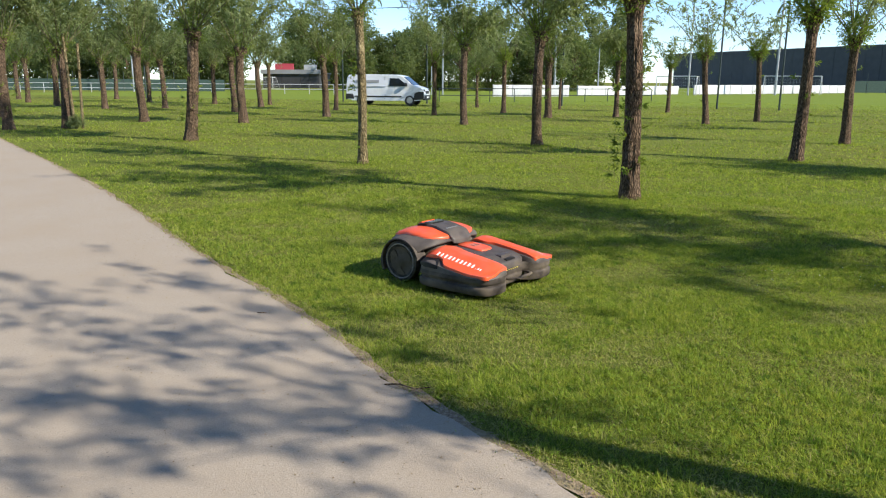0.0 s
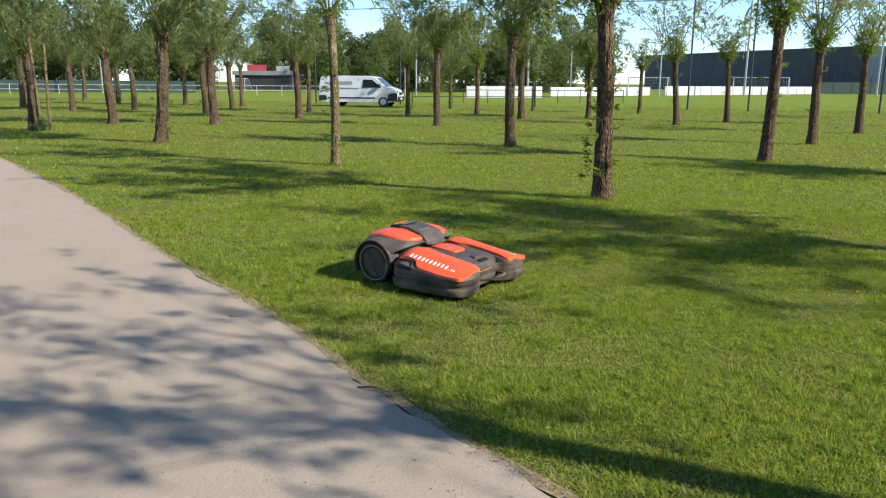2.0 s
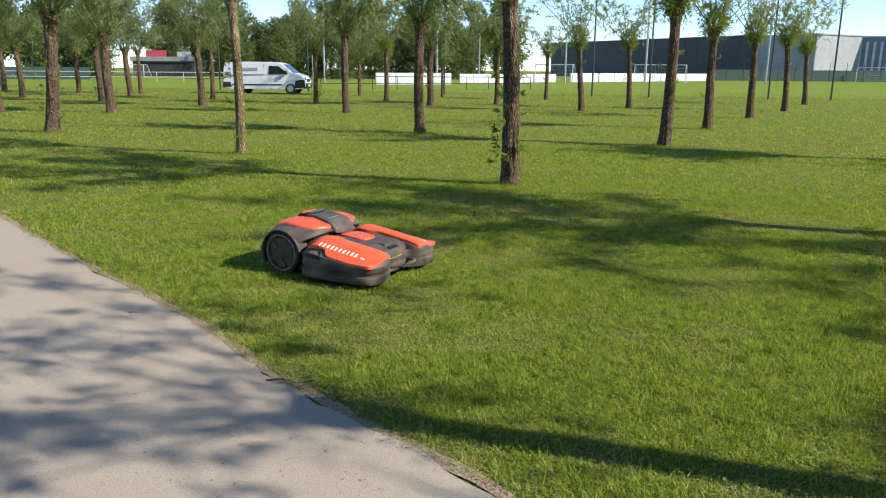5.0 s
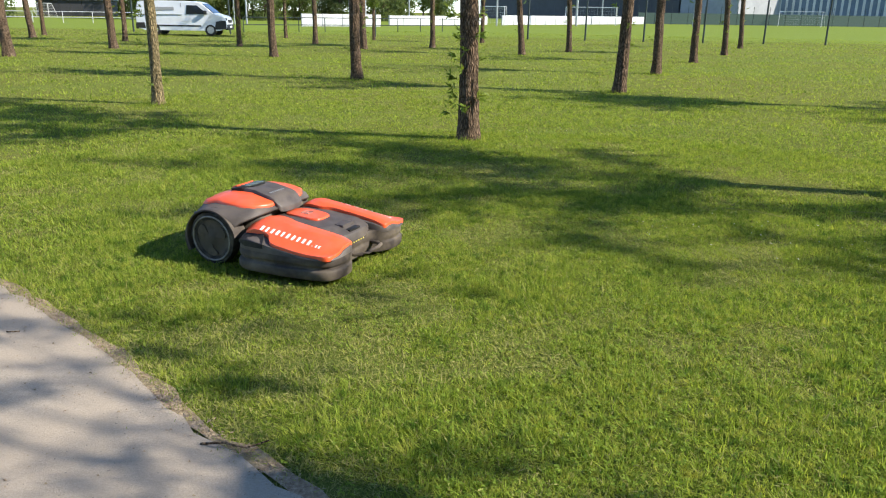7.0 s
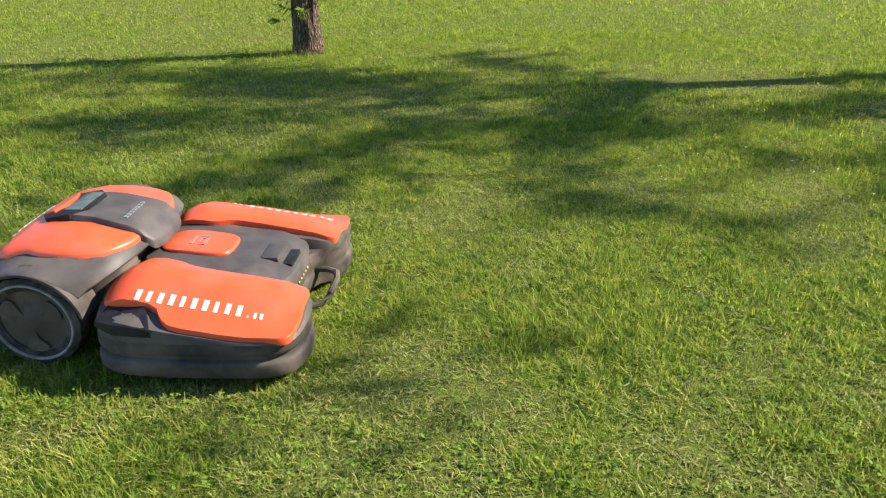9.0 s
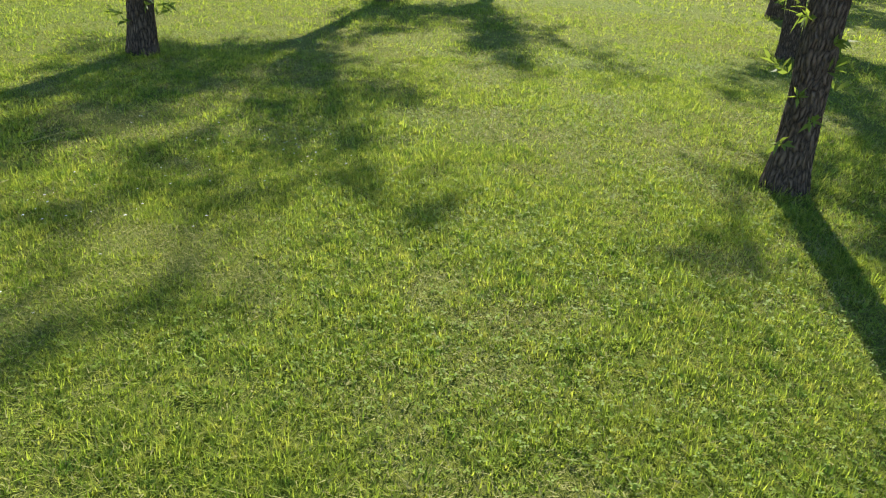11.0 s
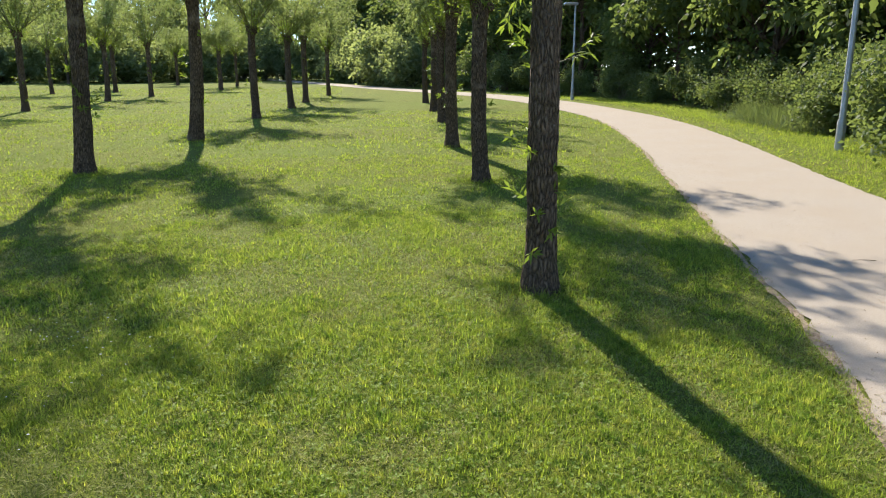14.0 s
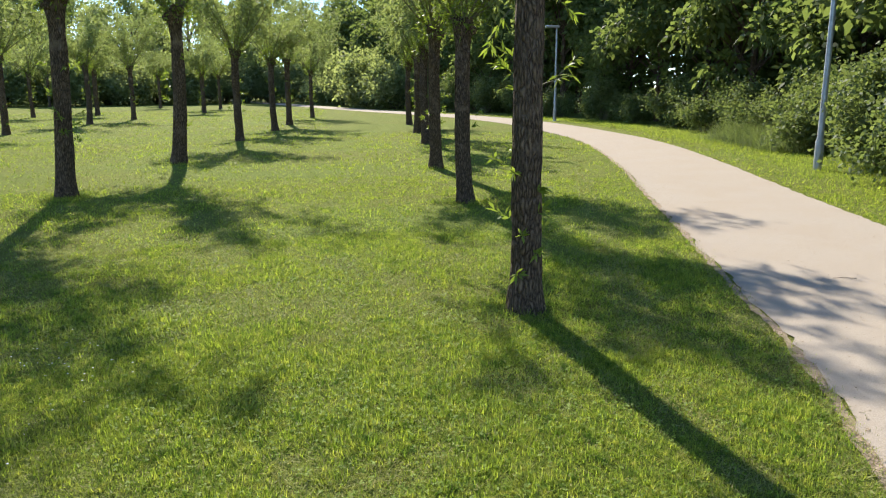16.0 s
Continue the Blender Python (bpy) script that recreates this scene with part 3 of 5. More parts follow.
# ---- robot mower ----
def mower():
    root = empty("robot_mower", "orange and dark grey robotic lawn mower with dusty wheels", "mower")
    # cutting deck in front
    half = [(0.47, 0.0), (0.47, 0.11), (0.50, 0.17), (0.565, 0.215), (0.59, 0.30), (0.58, 0.41), (0.54, 0.48), (0.44, 0.505), (0.10, 0.515), (-0.05, 0.505), (-0.13, 0.46), (-0.15, 0.36), (-0.13, 0.20)]
    full = rounded(half + [(x, -y) for x, y in half[:0:-1]] , 2)
    bm = bmesh.new()
    shell(bm, full, [(0.93, 0.04), (0.985, 0.045), (1.0, 0.06), (1.0, 0.100), (0.99, 0.110), (0.965, 0.116), (0.962, 0.128), (0.985, 0.138), (0.99, 0.150), (0.985, 0.180), (0.975, 0.192), (0.93, 0.20)])
    deck = part("cutting_deck", bm, M_DUSTY, root, "dusty dark grey plastic deck skirt")
    lobe = [(-0.105, 0.225), (-0.075, 0.175), (0.0, 0.165), (0.085, 0.17), (0.135, 0.20), (0.25, 0.205), (0.46, 0.20), (0.545, 0.203), (0.562, 0.215), (0.566, 0.26), (0.567, 0.34), (0.566, 0.44), (0.560, 0.475), (0.54, 0.490), (0.46, 0.493), (0.30, 0.495), (0.165, 0.495), (0.125, 0.47), (0.095, 0.425), (0.0, 0.42), (-0.10, 0.405), (-0.115, 0.36)]

    def top(x, y):
        y = abs(y)
        z = 0.350 - 0.16 * max(0.0, x - 0.02) - 0.20 * max(0.0, x - 0.47)
        z -= 0.42 * max(0.0, y - 0.31) + 0.22 * max(0.0, 0.24 - y)
        z -= 0.50 * max(0.0, -0.03 - x)
        return max(z, 0.214)

    dark = [(-0.135, 0.20), (-0.10, 0.165), (0.05, 0.16), (0.30, 0.16), (0.50, 0.175), (0.565, 0.21), (0.583, 0.28), (0.58, 0.42), (0.555, 0.475), (0.50, 0.50), (0.16, 0.508), (-0.03, 0.50), (-0.12, 0.455), (-0.145, 0.36)]
    for s in (1, -1):
        bm = bmesh.new()
        o = rounded([(x, y * s) for x, y in dark][::s], 2)
        shell(bm, o, [(1.0, 0.185), (0.995, lambda x, y: max(0.188, top(x, y) - 0.03)), (0.975, lambda x, y: top(x, y) - 0.018), (0.9, lambda x, y: top(x, y) - 0.02), (0.5, lambda x, y: top(x, y) - 0.03)])
        part("lobe_housing", bm, M_GREY, deck)
        bm = bmesh.new()
        o = rounded([(x, y * s) for x, y in lobe][::s], 1)
        lv = [(0.995, lambda x, y: top(x, y) - 0.03), (1.0, lambda x, y: top(x, y) - 0.005), (0.99, top)]
        lv += [(k, top) for k in (0.9, 0.8, 0.7, 0.6, 0.5, 0.4, 0.3, 0.2, 0.1)]
        shell(bm, o, lv)
        cover = part("deck_cover", bm, M_ORANGE, deck, "glossy orange plastic cover")
        # dark vent behind the cover's outer edge
        bm = bmesh.new()
        o = [(-0.085, 0.40), (-0.118, 0.452), (-0.032, 0.503), (0.06, 0.5085), (0.105, 0.5085), (0.075, 0.45), (0.05, 0.41)]
        shell(bm, [(x, y * s) for x, y in o][::s], [(1.0, 0.212), (1.0, lambda x, y: max(0.225, top(x, y) - 0.022)), (0.97, lambda x, y: max(0.228, top(x, y) - 0.014))])
        part("side_vent", bm, M_BLACK, deck)
        # the maker's word stands as a row of white bars
        x = 0.02 if s < 0 else 0.50
        for k in range(13):
            big = k < 10
            w = (0.017 if big else 0.010) * (0.5 if k == 10 else (1.0, 0.8, 0.95)[k % 3])
            hgt = 0.040 if big else (0.007 if k == 10 else 0.021)
            xa, xb = (x, x + w) if s < 0 else (x - w, x)
            bm = bmesh.new()
            yb = 0.418
            lo = [(xx, s * yy, top(xx, yy) + 0.0015) for xx in (xa, xb) for yy in (yb, yb - hgt)]
            v = [bm.verts.new(p) for p in lo]
            v2 = [bm.verts.new((p[0], p[1], p[2] + 0.0012)) for p in lo]
            for f in ((0, 1, 3, 2),):
                bm.faces.new([v2[i] for i in f])
            for a, b in ((0, 1), (1, 3), (3, 2), (2, 0)):
                bm.faces.new((v[a], v[b], v2[b], v2[a]))
            part("decal_bar", bm, M_WHITE, cover, "white printed bar", False)
            x += (0.038 if big else 0.021) * (-s)

    # saddle between the covers
    def sad(x, y):
        return 0.315 - 0.10 * max(0.0, x - 0.05) - 0.28 * max(0.0, x - 0.36) - 0.10 * max(0, abs(y) - 0.10)

    o = rounded([(-0.10, -0.20), (0.15, -0.215), (0.40, -0.20), (0.475, -0.17), (0.475, 0.17), (0.40, 0.20), (0.15, 0.215), (-0.10, 0.20)], 2)
    bm = bmesh.new()
    shell(bm, o, [(1.0, 0.18), (1.0, lambda x, y: sad(x, y) - 0.015), (0.97, lambda x, y: sad(x, y) - 0.002)] + [(k, sad) for k in (0.85, 0.6, 0.3, 0.1)])
    part("saddle", bm, M_GREY, deck, "dark grey plastic middle section")
    o = rounded([(-0.055, -0.088), (0.13, -0.092), (0.205, -0.082), (0.225, -0.05), (0.225, 0.05), (0.205, 0.082), (0.13, 0.092), (-0.055, 0.088)], 2)
    bm = bmesh.new()
    shell(bm, o, [(1.0, lambda x, y: sad(x, y) - 0.01), (1.0, lambda x, y: sad(x, y) + 0.007), (0.96, lambda x, y: sad(x, y) + 0.012), (0.6, lambda x, y: sad(x, y) + 0.014), (0.2, lambda x, y: sad(x, y) + 0.014)])
    panel = part("middle_panel", bm, M_ORANGE, deck, "orange plastic middle panel")
    bm = bmesh.new()
    z = 0.3205
    for x0, x1, y0, y1 in ((0.055, 0.065, -0.036, 0.036), (0.105, 0.115, -0.036, 0.036), (0.055, 0.115, -0.036, -0.027), (0.055, 0.115, 0.027, 0.036), (0.080, 0.089, -0.016, 0.016), (0.068, 0.103, -0.019, -0.012), (0.068, 0.103, 0.012, 0.019)):
        zz = sad((x0 + x1) / 2, 0) + 0.0125
        box(bm, x0, x1, y0, y1, zz - 0.004, zz + 0.003)
    part("badge", bm, M_LOGO, panel, "grey square emblem shape", False)
    bm = bmesh.new()
    box(bm, 0.395, 0.455, -0.062, 0.062, 0.225, 0.262, 0.006)
    part("handle_slot", bm, M_BLACK, deck, "black recessed grip")
    bm = bmesh.new()
    box(bm, 0.335, 0.405, -0.066, 0.066, 0.25, 0.289, 0.01)
    part("grip_ridge", bm, M_GREY, deck)
    for k in range(6):
        bm = bmesh.new()
        y = -0.085 + k * 0.030
        box(bm, 0.468, 0.4735, y, y + 0.012, 0.168, 0.176)
        part("label_bar", bm, M_YELLOW, deck, "yellow label bar", False)
    bm = bmesh.new()
    tube(bm, [(0.47, -0.15, 0.12), (0.535, -0.145, 0.122), (0.575, -0.12, 0.124), (0.59, -0.06, 0.125), (0.59, 0.06, 0.125), (0.575, 0.12, 0.124), (0.535, 0.145, 0.122), (0.47, 0.15, 0.12)], [0.013] * 8, 8)
    part("front_bar", bm, M_DUSTY, deck, "scuffed grey front bar")
    bm = bmesh.new()
    box(bm, -0.20, 0.03, -0.16, 0.16, 0.10, 0.285, 0.02)
    part("joint", bm, M_BLACK, root, "black articulated joint")
    for y in (-0.05, 0.0, 0.05):
        bm = bmesh.new()
        tube(bm, [(-0.13, y, 0.28), (-0.08, y + 0.01, 0.298), (-0.04, y, 0.29)], [0.008] * 3, 6)
        part("cable", bm, M_GREY, root)

    # drive unit behind
    def roof(x, y):
        y = abs(y)
        z = 0.448 - 0.10 * max(0, y - 0.10) - 0.30 * max(0, y - 0.27)
        return z - 0.20 * max(0, -0.40 - x) - 0.9 * max(0, -0.52 - x) - 0.24 * max(0, x + 0.26) - 0.35 * max(0, x + 0.10)

    bm = bmesh.new()
    core = rounded([(-0.565, -0.24), (-0.50, -0.29), (-0.14, -0.29), (-0.10, -0.20), (-0.10, 0.20), (-0.14, 0.29), (-0.50, 0.29), (-0.565, 0.24)], 2)
    shell(bm, core, [(0.94, 0.085), (1.0, 0.10), (1.0, 0.32), (0.97, 0.335)])
    body = part("drive_body", bm, M_DUSTY, root, "dusty dark grey drive unit")
    o = rounded([(-0.585, -0.20), (-0.565, -0.33), (-0.50, -0.405), (-0.32, -0.42), (-0.17, -0.395), (-0.085, -0.27), (-0.05, -0.15), (-0.05, 0.15), (-0.085, 0.27), (-0.17, 0.395), (-0.32, 0.42), (-0.50, 0.405), (-0.565, 0.33), (-0.585, 0.20)], 2)

    def skirt(x, y):
        r = abs(x + 0.375)
        arch = math.sqrt(max(0.0, 0.212 ** 2 - r * r)) if r < 0.212 else 0.0
        rise = 0.295 + 0.5 * (x + 0.19) if x > -0.19 else 0.19
        return max(0.17 + arch, 0.20 if x < -0.375 else rise) if abs(y) > 0.22 else max(0.24, rise)

    bm = bmesh.new()
    shell(bm, o, [(0.90, lambda x, y: skirt(x, y) + 0.01), (0.985, skirt), (1.0, lambda x, y: skirt(x, y) + 0.008), (0.985, lambda x, y: max(roof(x, y) - 0.03, skirt(x, y) + 0.012)), (0.95, lambda x, y: max(roof(x, y) - 0.012, skirt(x, y) + 0.016)), (0.85, lambda x, y: roof(x, y) - 0.005), (0.6, roof), (0.3, roof), (0.08, roof)])
    part("fender_shell", bm, M_GREY, root, "dark grey plastic wheel fenders")
    o = rounded([(-0.575, -0.14), (-0.555, -0.27), (-0.49, -0.315), (-0.42, -0.295), (-0.34, -0.32), (-0.16, -0.30), (-0.09, -0.20), (-0.075, -0.10), (-0.075, 0.10), (-0.09, 0.20), (-0.16, 0.30), (-0.34, 0.32), (-0.42, 0.295), (-0.49, 0.315), (-0.555, 0.27), (-0.575, 0.14)], 1)
    bm = bmesh.new()
    shell(bm, o, [(1.0, lambda x, y: roof(x, y) - 0.02), (1.0, lambda x, y: roof(x, y) + 0.004), (0.98, lambda x, y: roof(x, y) + 0.010)] + [(k, lambda x, y: roof(x, y) + 0.012) for k in (0.92, 0.8, 0.6, 0.4, 0.2, 0.06)])
    hood = part("hood", bm, M_ORANGE, root, "glossy orange plastic hood")
    o = rounded([(-0.47, -0.105), (-0.20, -0.125), (-0.06, -0.13), (-0.025, -0.11), (-0.025, 0.11), (-0.06, 0.13), (-0.20, 0.125), (-0.47, 0.105)], 2)
    con = lambda x, y: roof(x, y) + 0.034 - 0.16 * max(0, -0.36 - x) - 0.5 * max(0, x + 0.085)
    bm = bmesh.new()
    shell(bm, o, [(1.0, lambda x, y: con(x, y) - 0.035), (0.995, lambda x, y: con(x, y) - 0.006), (0.96, con)] + [(k, con) for k in (0.85, 0.65, 0.4, 0.15)])
    console = part("console", bm, M_GREY, root, "dark grey console lid with keypad")
    bm = bmesh.new()
    shell(bm, rounded([(-0.482, -0.118), (-0.29, -0.122), (-0.29, 0.122), (-0.482, 0.118)], 1), [(1.0, lambda x, y: con(x, y) - 0.02), (1.0, lambda x, y: con(x, y) + 0.005), (0.96, lambda x, y: con(x, y) + 0.007), (0.5, lambda x, y: con(x, y) + 0.007)])
    pad = part("keypad", bm, M_BLACK, console, "black keypad recess")
    bm = bmesh.new()
    shell(bm, rounded([(-0.468, -0.085), (-0.395, -0.088), (-0.395, 0.088), (-0.468, 0.085)], 1), [(1.0, con), (1.0, lambda x, y: con(x, y) + 0.013), (0.93, lambda x, y: con(x, y) + 0.016), (0.4, lambda x, y: con(x, y) + 0.016)])
    part("stop_button", bm, M_ORANGE, console, "orange stop button")
    bm = bmesh.new()
    shell(bm, [(-0.378, -0.085), (-0.312, -0.085), (-0.312, 0.085), (-0.378, 0.085)], [(1.0, con), (1.0, lambda x, y: con(x, y) + 0.010), (0.95, lambda x, y: con(x, y) + 0.011)])
    part("display", bm, M_LCD, console, "dark grey display")
    for k in range(7):
        bm = bmesh.new()
        y = -0.075 + k * 0.022
        zz = con(-0.15, 0) + 0.001
        box(bm, -0.165, -0.145, y, y + 0.015, zz - 0.004, zz + 0.0015)
        part("decal_bar", bm, M_STEEL, console, "pale grey printed bar", False)
    for k in range(10):
        bm = bmesh.new()
        y = -0.15 + k * 0.031
        zz = roof(-0.545, y) + 0.012
        box(bm, -0.556, -0.536, y, y + 0.022, zz - 0.008, zz + 0.0022)
        part("decal_bar", bm, M_WHITE, hood, "white printed bar", False)
    # rear bumper
    bm = bmesh.new()
    box(bm, -0.605, -0.52, -0.36, 0.36, 0.115, 0.205, 0.025)
    bumper = part("rear_bumper", bm, M_DUSTY, root, "dusty grey rear bumper")
    bm = bmesh.new()
    box(bm, -0.59, -0.53, -0.33, 0.33, 0.205, 0.33, 0.02)
    part("rear_panel", bm, M_GREY, root)
    bm = bmesh.new()
    box(bm, -0.612, -0.60, -0.075, 0.075, 0.09, 0.165, 0.004)
    part("rear_recess", bm, M_BLACK, bumper)
    for k in range(7):
        bm = bmesh.new()
        y = -0.077 + k * 0.023
        box(bm, -0.611, -0.604, y, y + 0.015, 0.178, 0.192)
        part("label_bar", bm, M_YELLOW, bumper, "yellow label bar", False)
    for y in (-0.29, -0.15, 0.15, 0.29):
        bm = bmesh.new()
        box(bm, -0.603, -0.585, y - 0.01, y + 0.01, 0.25, 0.31, 0.004)
        part("rear_clip", bm, M_BLACK, root)
    # drive wheels
    def lathe(prof, n, close):
        bm = bmesh.new()
        rings = [[bm.verts.new((r * math.cos(2 * math.pi * k / n), w, r * math.sin(2 * math.pi * k / n))) for k in range(n)] for r, w in prof]
        pairs = list(zip(rings, rings[1:] + rings[:1])) if close else list(zip(rings, rings[1:]))
        for a, b in pairs:
            for k in range(n):
                bm.faces.new((a[k], a[(k + 1) % n], b[(k + 1) % n], b[k]))
        if not close:
            bm.faces.new(rings[-1])
        return bm

    for s in (1, -1):
        bm = lathe([(0.130, 0.034), (0.166, 0.042), (0.182, 0.036), (0.188, 0.018), (0.188, -0.018), (0.182, -0.036), (0.166, -0.042), (0.130, -0.034)], 60, True)
        for v in bm.verts:
            if math.hypot(v.co.x, v.co.z) > 0.175 and round(math.atan2(v.co.z, v.co.x) / math.radians(6)) % 3 == 0:
                v.co.x, v.co.z = v.co.x * 1.022, v.co.z * 1.022
        wheel = part("wheel", bm, M_TYRE, root, "black ribbed rubber tyre")
        wheel.location = (-0.375, s * 0.366, 0.186)
        wheel.scale = (0.93, 1.0, 0.985)
        bm = lathe([(0.151, s * 0.034), (0.152, s * 0.044), (0.156, s * 0.047), (0.161, s * 0.046), (0.164, s * 0.036)], 60, True)
        # fender that wraps over the wheel and down behind it
        arch_bm = bmesh.new()
        rows = []
        for k in range(27):
            a = radians(8 + 202 * k / 26)
            flare = 1.0 + 0.10 * max(0.0, (a - 2.6))
            ring = []
            for r, y in ((0.192, 0.31), (0.191, 0.412), (0.195, 0.419), (0.203 * flare, 0.417), (0.208 * flare, 0.40), (0.209 * flare, 0.31)):
                ring.append(arch_bm.verts.new((-0.375 + r * math.cos(a) * 0.98, s * y, 0.186 + r * math.sin(a) * 1.0)))
            rows.append(ring)
        for ra, rb in zip(rows, rows[1:]):
            for k in range(6):
                arch_bm.faces.new((ra[k], ra[(k + 1) % 6], rb[(k + 1) % 6], rb[k]))
        arch_bm.faces.new(rows[0])
        arch_bm.faces.new(rows[-1][::-1])
        part("wheel_arch", arch_bm, M_DUSTY, root, "dusty dark grey wheel arch")
        part("rim_ring", bm, M_RING, wheel, "worn pale grey rim ring")
        bm = lathe([(0.152, s * 0.040), (0.140, s * 0.030), (0.095, s * 0.026), (0.050, s * 0.034), (0.030, s * 0.042), (0.012, s * 0.043)], 48, False)
        disc = part("wheel_disc", bm, M_RIM, wheel, "dusty brown dished wheel disc")
        for k in range(3):
            a0 = 2 * math.pi * k / 3 + 0.5
            o = [(0.030, -0.25), (0.060, -0.30), (0.105, -0.42), (0.128, -0.30), (0.132, 0.0), (0.128, 0.34), (0.110, 0.42), (0.075, 0.10), (0.045, 0.15)]
            flat = rounded([(r * math.cos(a0 + a), r * math.sin(a0 + a)) for r, a in o], 1)
            bm = bmesh.new()
            lo = [bm.verts.new((x, s * 0.024, z)) for x, z in flat]
            hi = [bm.verts.new((x * 0.985, s * 0.039, z * 0.985)) for x, z in flat]
            bm.faces.new(hi)
            for p in range(len(flat)):
                q = (p + 1) % len(flat)
                bm.faces.new((lo[p], lo[q], hi[q], hi[p]))
            part("rim_lobe", bm, M_RIM, disc)
    for s in (1, -1):
        bm = bmesh.new()
        bmesh.ops.create_cone(bm, cap_ends=True, segments=24, radius1=0.055, radius2=0.055, depth=0.04, matrix=pose(0.33, s * 0.3, 0.045, 90))
        part("castor", bm, M_TYRE, root)
    return root


robot = mower()
robot.matrix_basis = pose(0.55, 5.685, 0.008, 0, 0, -39.4) @ Matrix.Diagonal((0.945, 0.98, 0.89, 1))


# ---- van ----
def van():
    root = empty("van", "silver-white panel van with black bumpers parked on the grass", "van")
    side = [(-2.55, 0.42), (-2.57, 0.75), (-2.56, 1.30), (-2.50, 1.78), (-2.40, 1.90), (-1.2, 1.94), (0.75, 1.92), (1.12, 1.84), (1.82, 1.27), (2.34, 1.12), (2.52, 0.98), (2.57, 0.75), (2.56, 0.42), (2.1, 0.30), (-2.1, 0.30)]
    bm = bmesh.new()
    secs = []
    for k, y in enumerate((-0.96, -0.93, -0.6, 0, 0.6, 0.93, 0.96)):
        inset = (0.10, 0.03, 0, 0, 0, 0.03, 0.10)[k]
        secs.append([bm.verts.new((x * (1 - inset * 0.12), y * (1 - 0.14 * max(0, z - 1.05)), z - inset * 0.35 * (z > 1.0))) for x, z in side])
    for a, b in zip(secs, secs[1:]):
        for k in range(len(side)):
            j = (k + 1) % len(side)
            bm.faces.new((a[k], a[j], b[j], b[k]))
    bm.faces.new(secs[0])
    bm.faces.new(secs[-1][::-1])
    part("body", bm, M_VAN, root)

    def panel(name, pts, y, mat, label=""):
        for s in (-1, 1):
            bm = bmesh.new()
            a = [bm.verts.new((x, s * (y * (1 - 0.14 * max(0, z - 1.05)) + 0.006), z)) for x, z in pts]
            b = [bm.verts.new((x, s * (y * (1 - 0.14 * max(0, z - 1.05)) - 0.03), z)) for x, z in pts]
            bm.faces.new(a)
            for k in range(len(pts)):
                j = (k + 1) % len(pts)
                bm.faces.new((a[k], a[j], b[j], b[k]))
            part(name, bm, mat, root, label, False)

    panel("side_window", [(0.28, 1.20), (0.32, 1.70), (0.90, 1.69), (1.50, 1.22)], 0.968, M_GLASS, "dark side window")
    panel("bumper_side", [(1.85, 0.36), (1.95, 0.80), (2.25, 0.88), (2.52, 0.86), (2.54, 0.40)], 0.965, M_VANDARK)
    panel("rear_bumper_side", [(-2.56, 0.42), (-2.56, 0.72), (-2.1, 0.72), (-2.05, 0.40)], 0.965, M_VANDARK)
    panel("side_strip", [(-2.0, 0.52), (-2.0, 0.60), (1.1, 0.60), (1.1, 0.52)], 0.966, M_VANDARK)
    panel("body_crease", [(-2.4, 1.17), (-2.4, 1.19), (0.05, 1.19), (0.05, 1.17)], 0.962, M_STEEL)
    panel("door_seam", [(-0.02, 0.40), (-0.02, 1.80), (0.0, 1.80), (0.0, 0.40)], 0.9645, M_VANDARK)
    panel("lettering_bar", [(-1.9, 1.42), (-1.9, 1.58), (-0.4, 1.58), (-0.4, 1.42)], 0.962, M_HALLGREY, "grey lettering bar")
    bm = bmesh.new()
    v = [bm.verts.new(p) for p in ((1.20, -0.72, 1.80), (1.20, 0.72, 1.80), (1.84, 0.82, 1.285), (1.84, -0.82, 1.285), (1.16, -0.72, 1.74), (1.16, 0.72, 1.74), (1.80, 0.82, 1.22), (1.80, -0.82, 1.22))]
    for f in ((0, 1, 2, 3), (4, 7, 6, 5), (0, 4, 5, 1), (1, 5, 6, 2), (2, 6, 7, 3), (3, 7, 4, 0)):
        bm.faces.new([v[i] for i in f])
    part("windscreen", bm, M_GLASS, root, "dark windscreen", False)
    bm = bmesh.new()
    box(bm, 2.44, 2.60, -0.90, 0.90, 0.34, 0.66, 0.05)
    part("front_bumper", bm, M_VANDARK, root, "black front bumper")
    bm = bmesh.new()
    box(bm, 2.46, 2.585, -0.48, 0.48, 0.74, 0.92, 0.03)
    part("grille", bm, M_VANDARK, root)
    bm = bmesh.new()
    box(bm, 2.585, 2.61, -0.26, 0.26, 0.46, 0.57)
    part("plate_bar", bm, M_WHITE, root, "white plate bar", False)
    bm = bmesh.new()
    box(bm, -2.62, -2.50, -0.9, 0.9, 0.36, 0.66, 0.04)
    part("rear_bumper", bm, M_VANDARK, root)
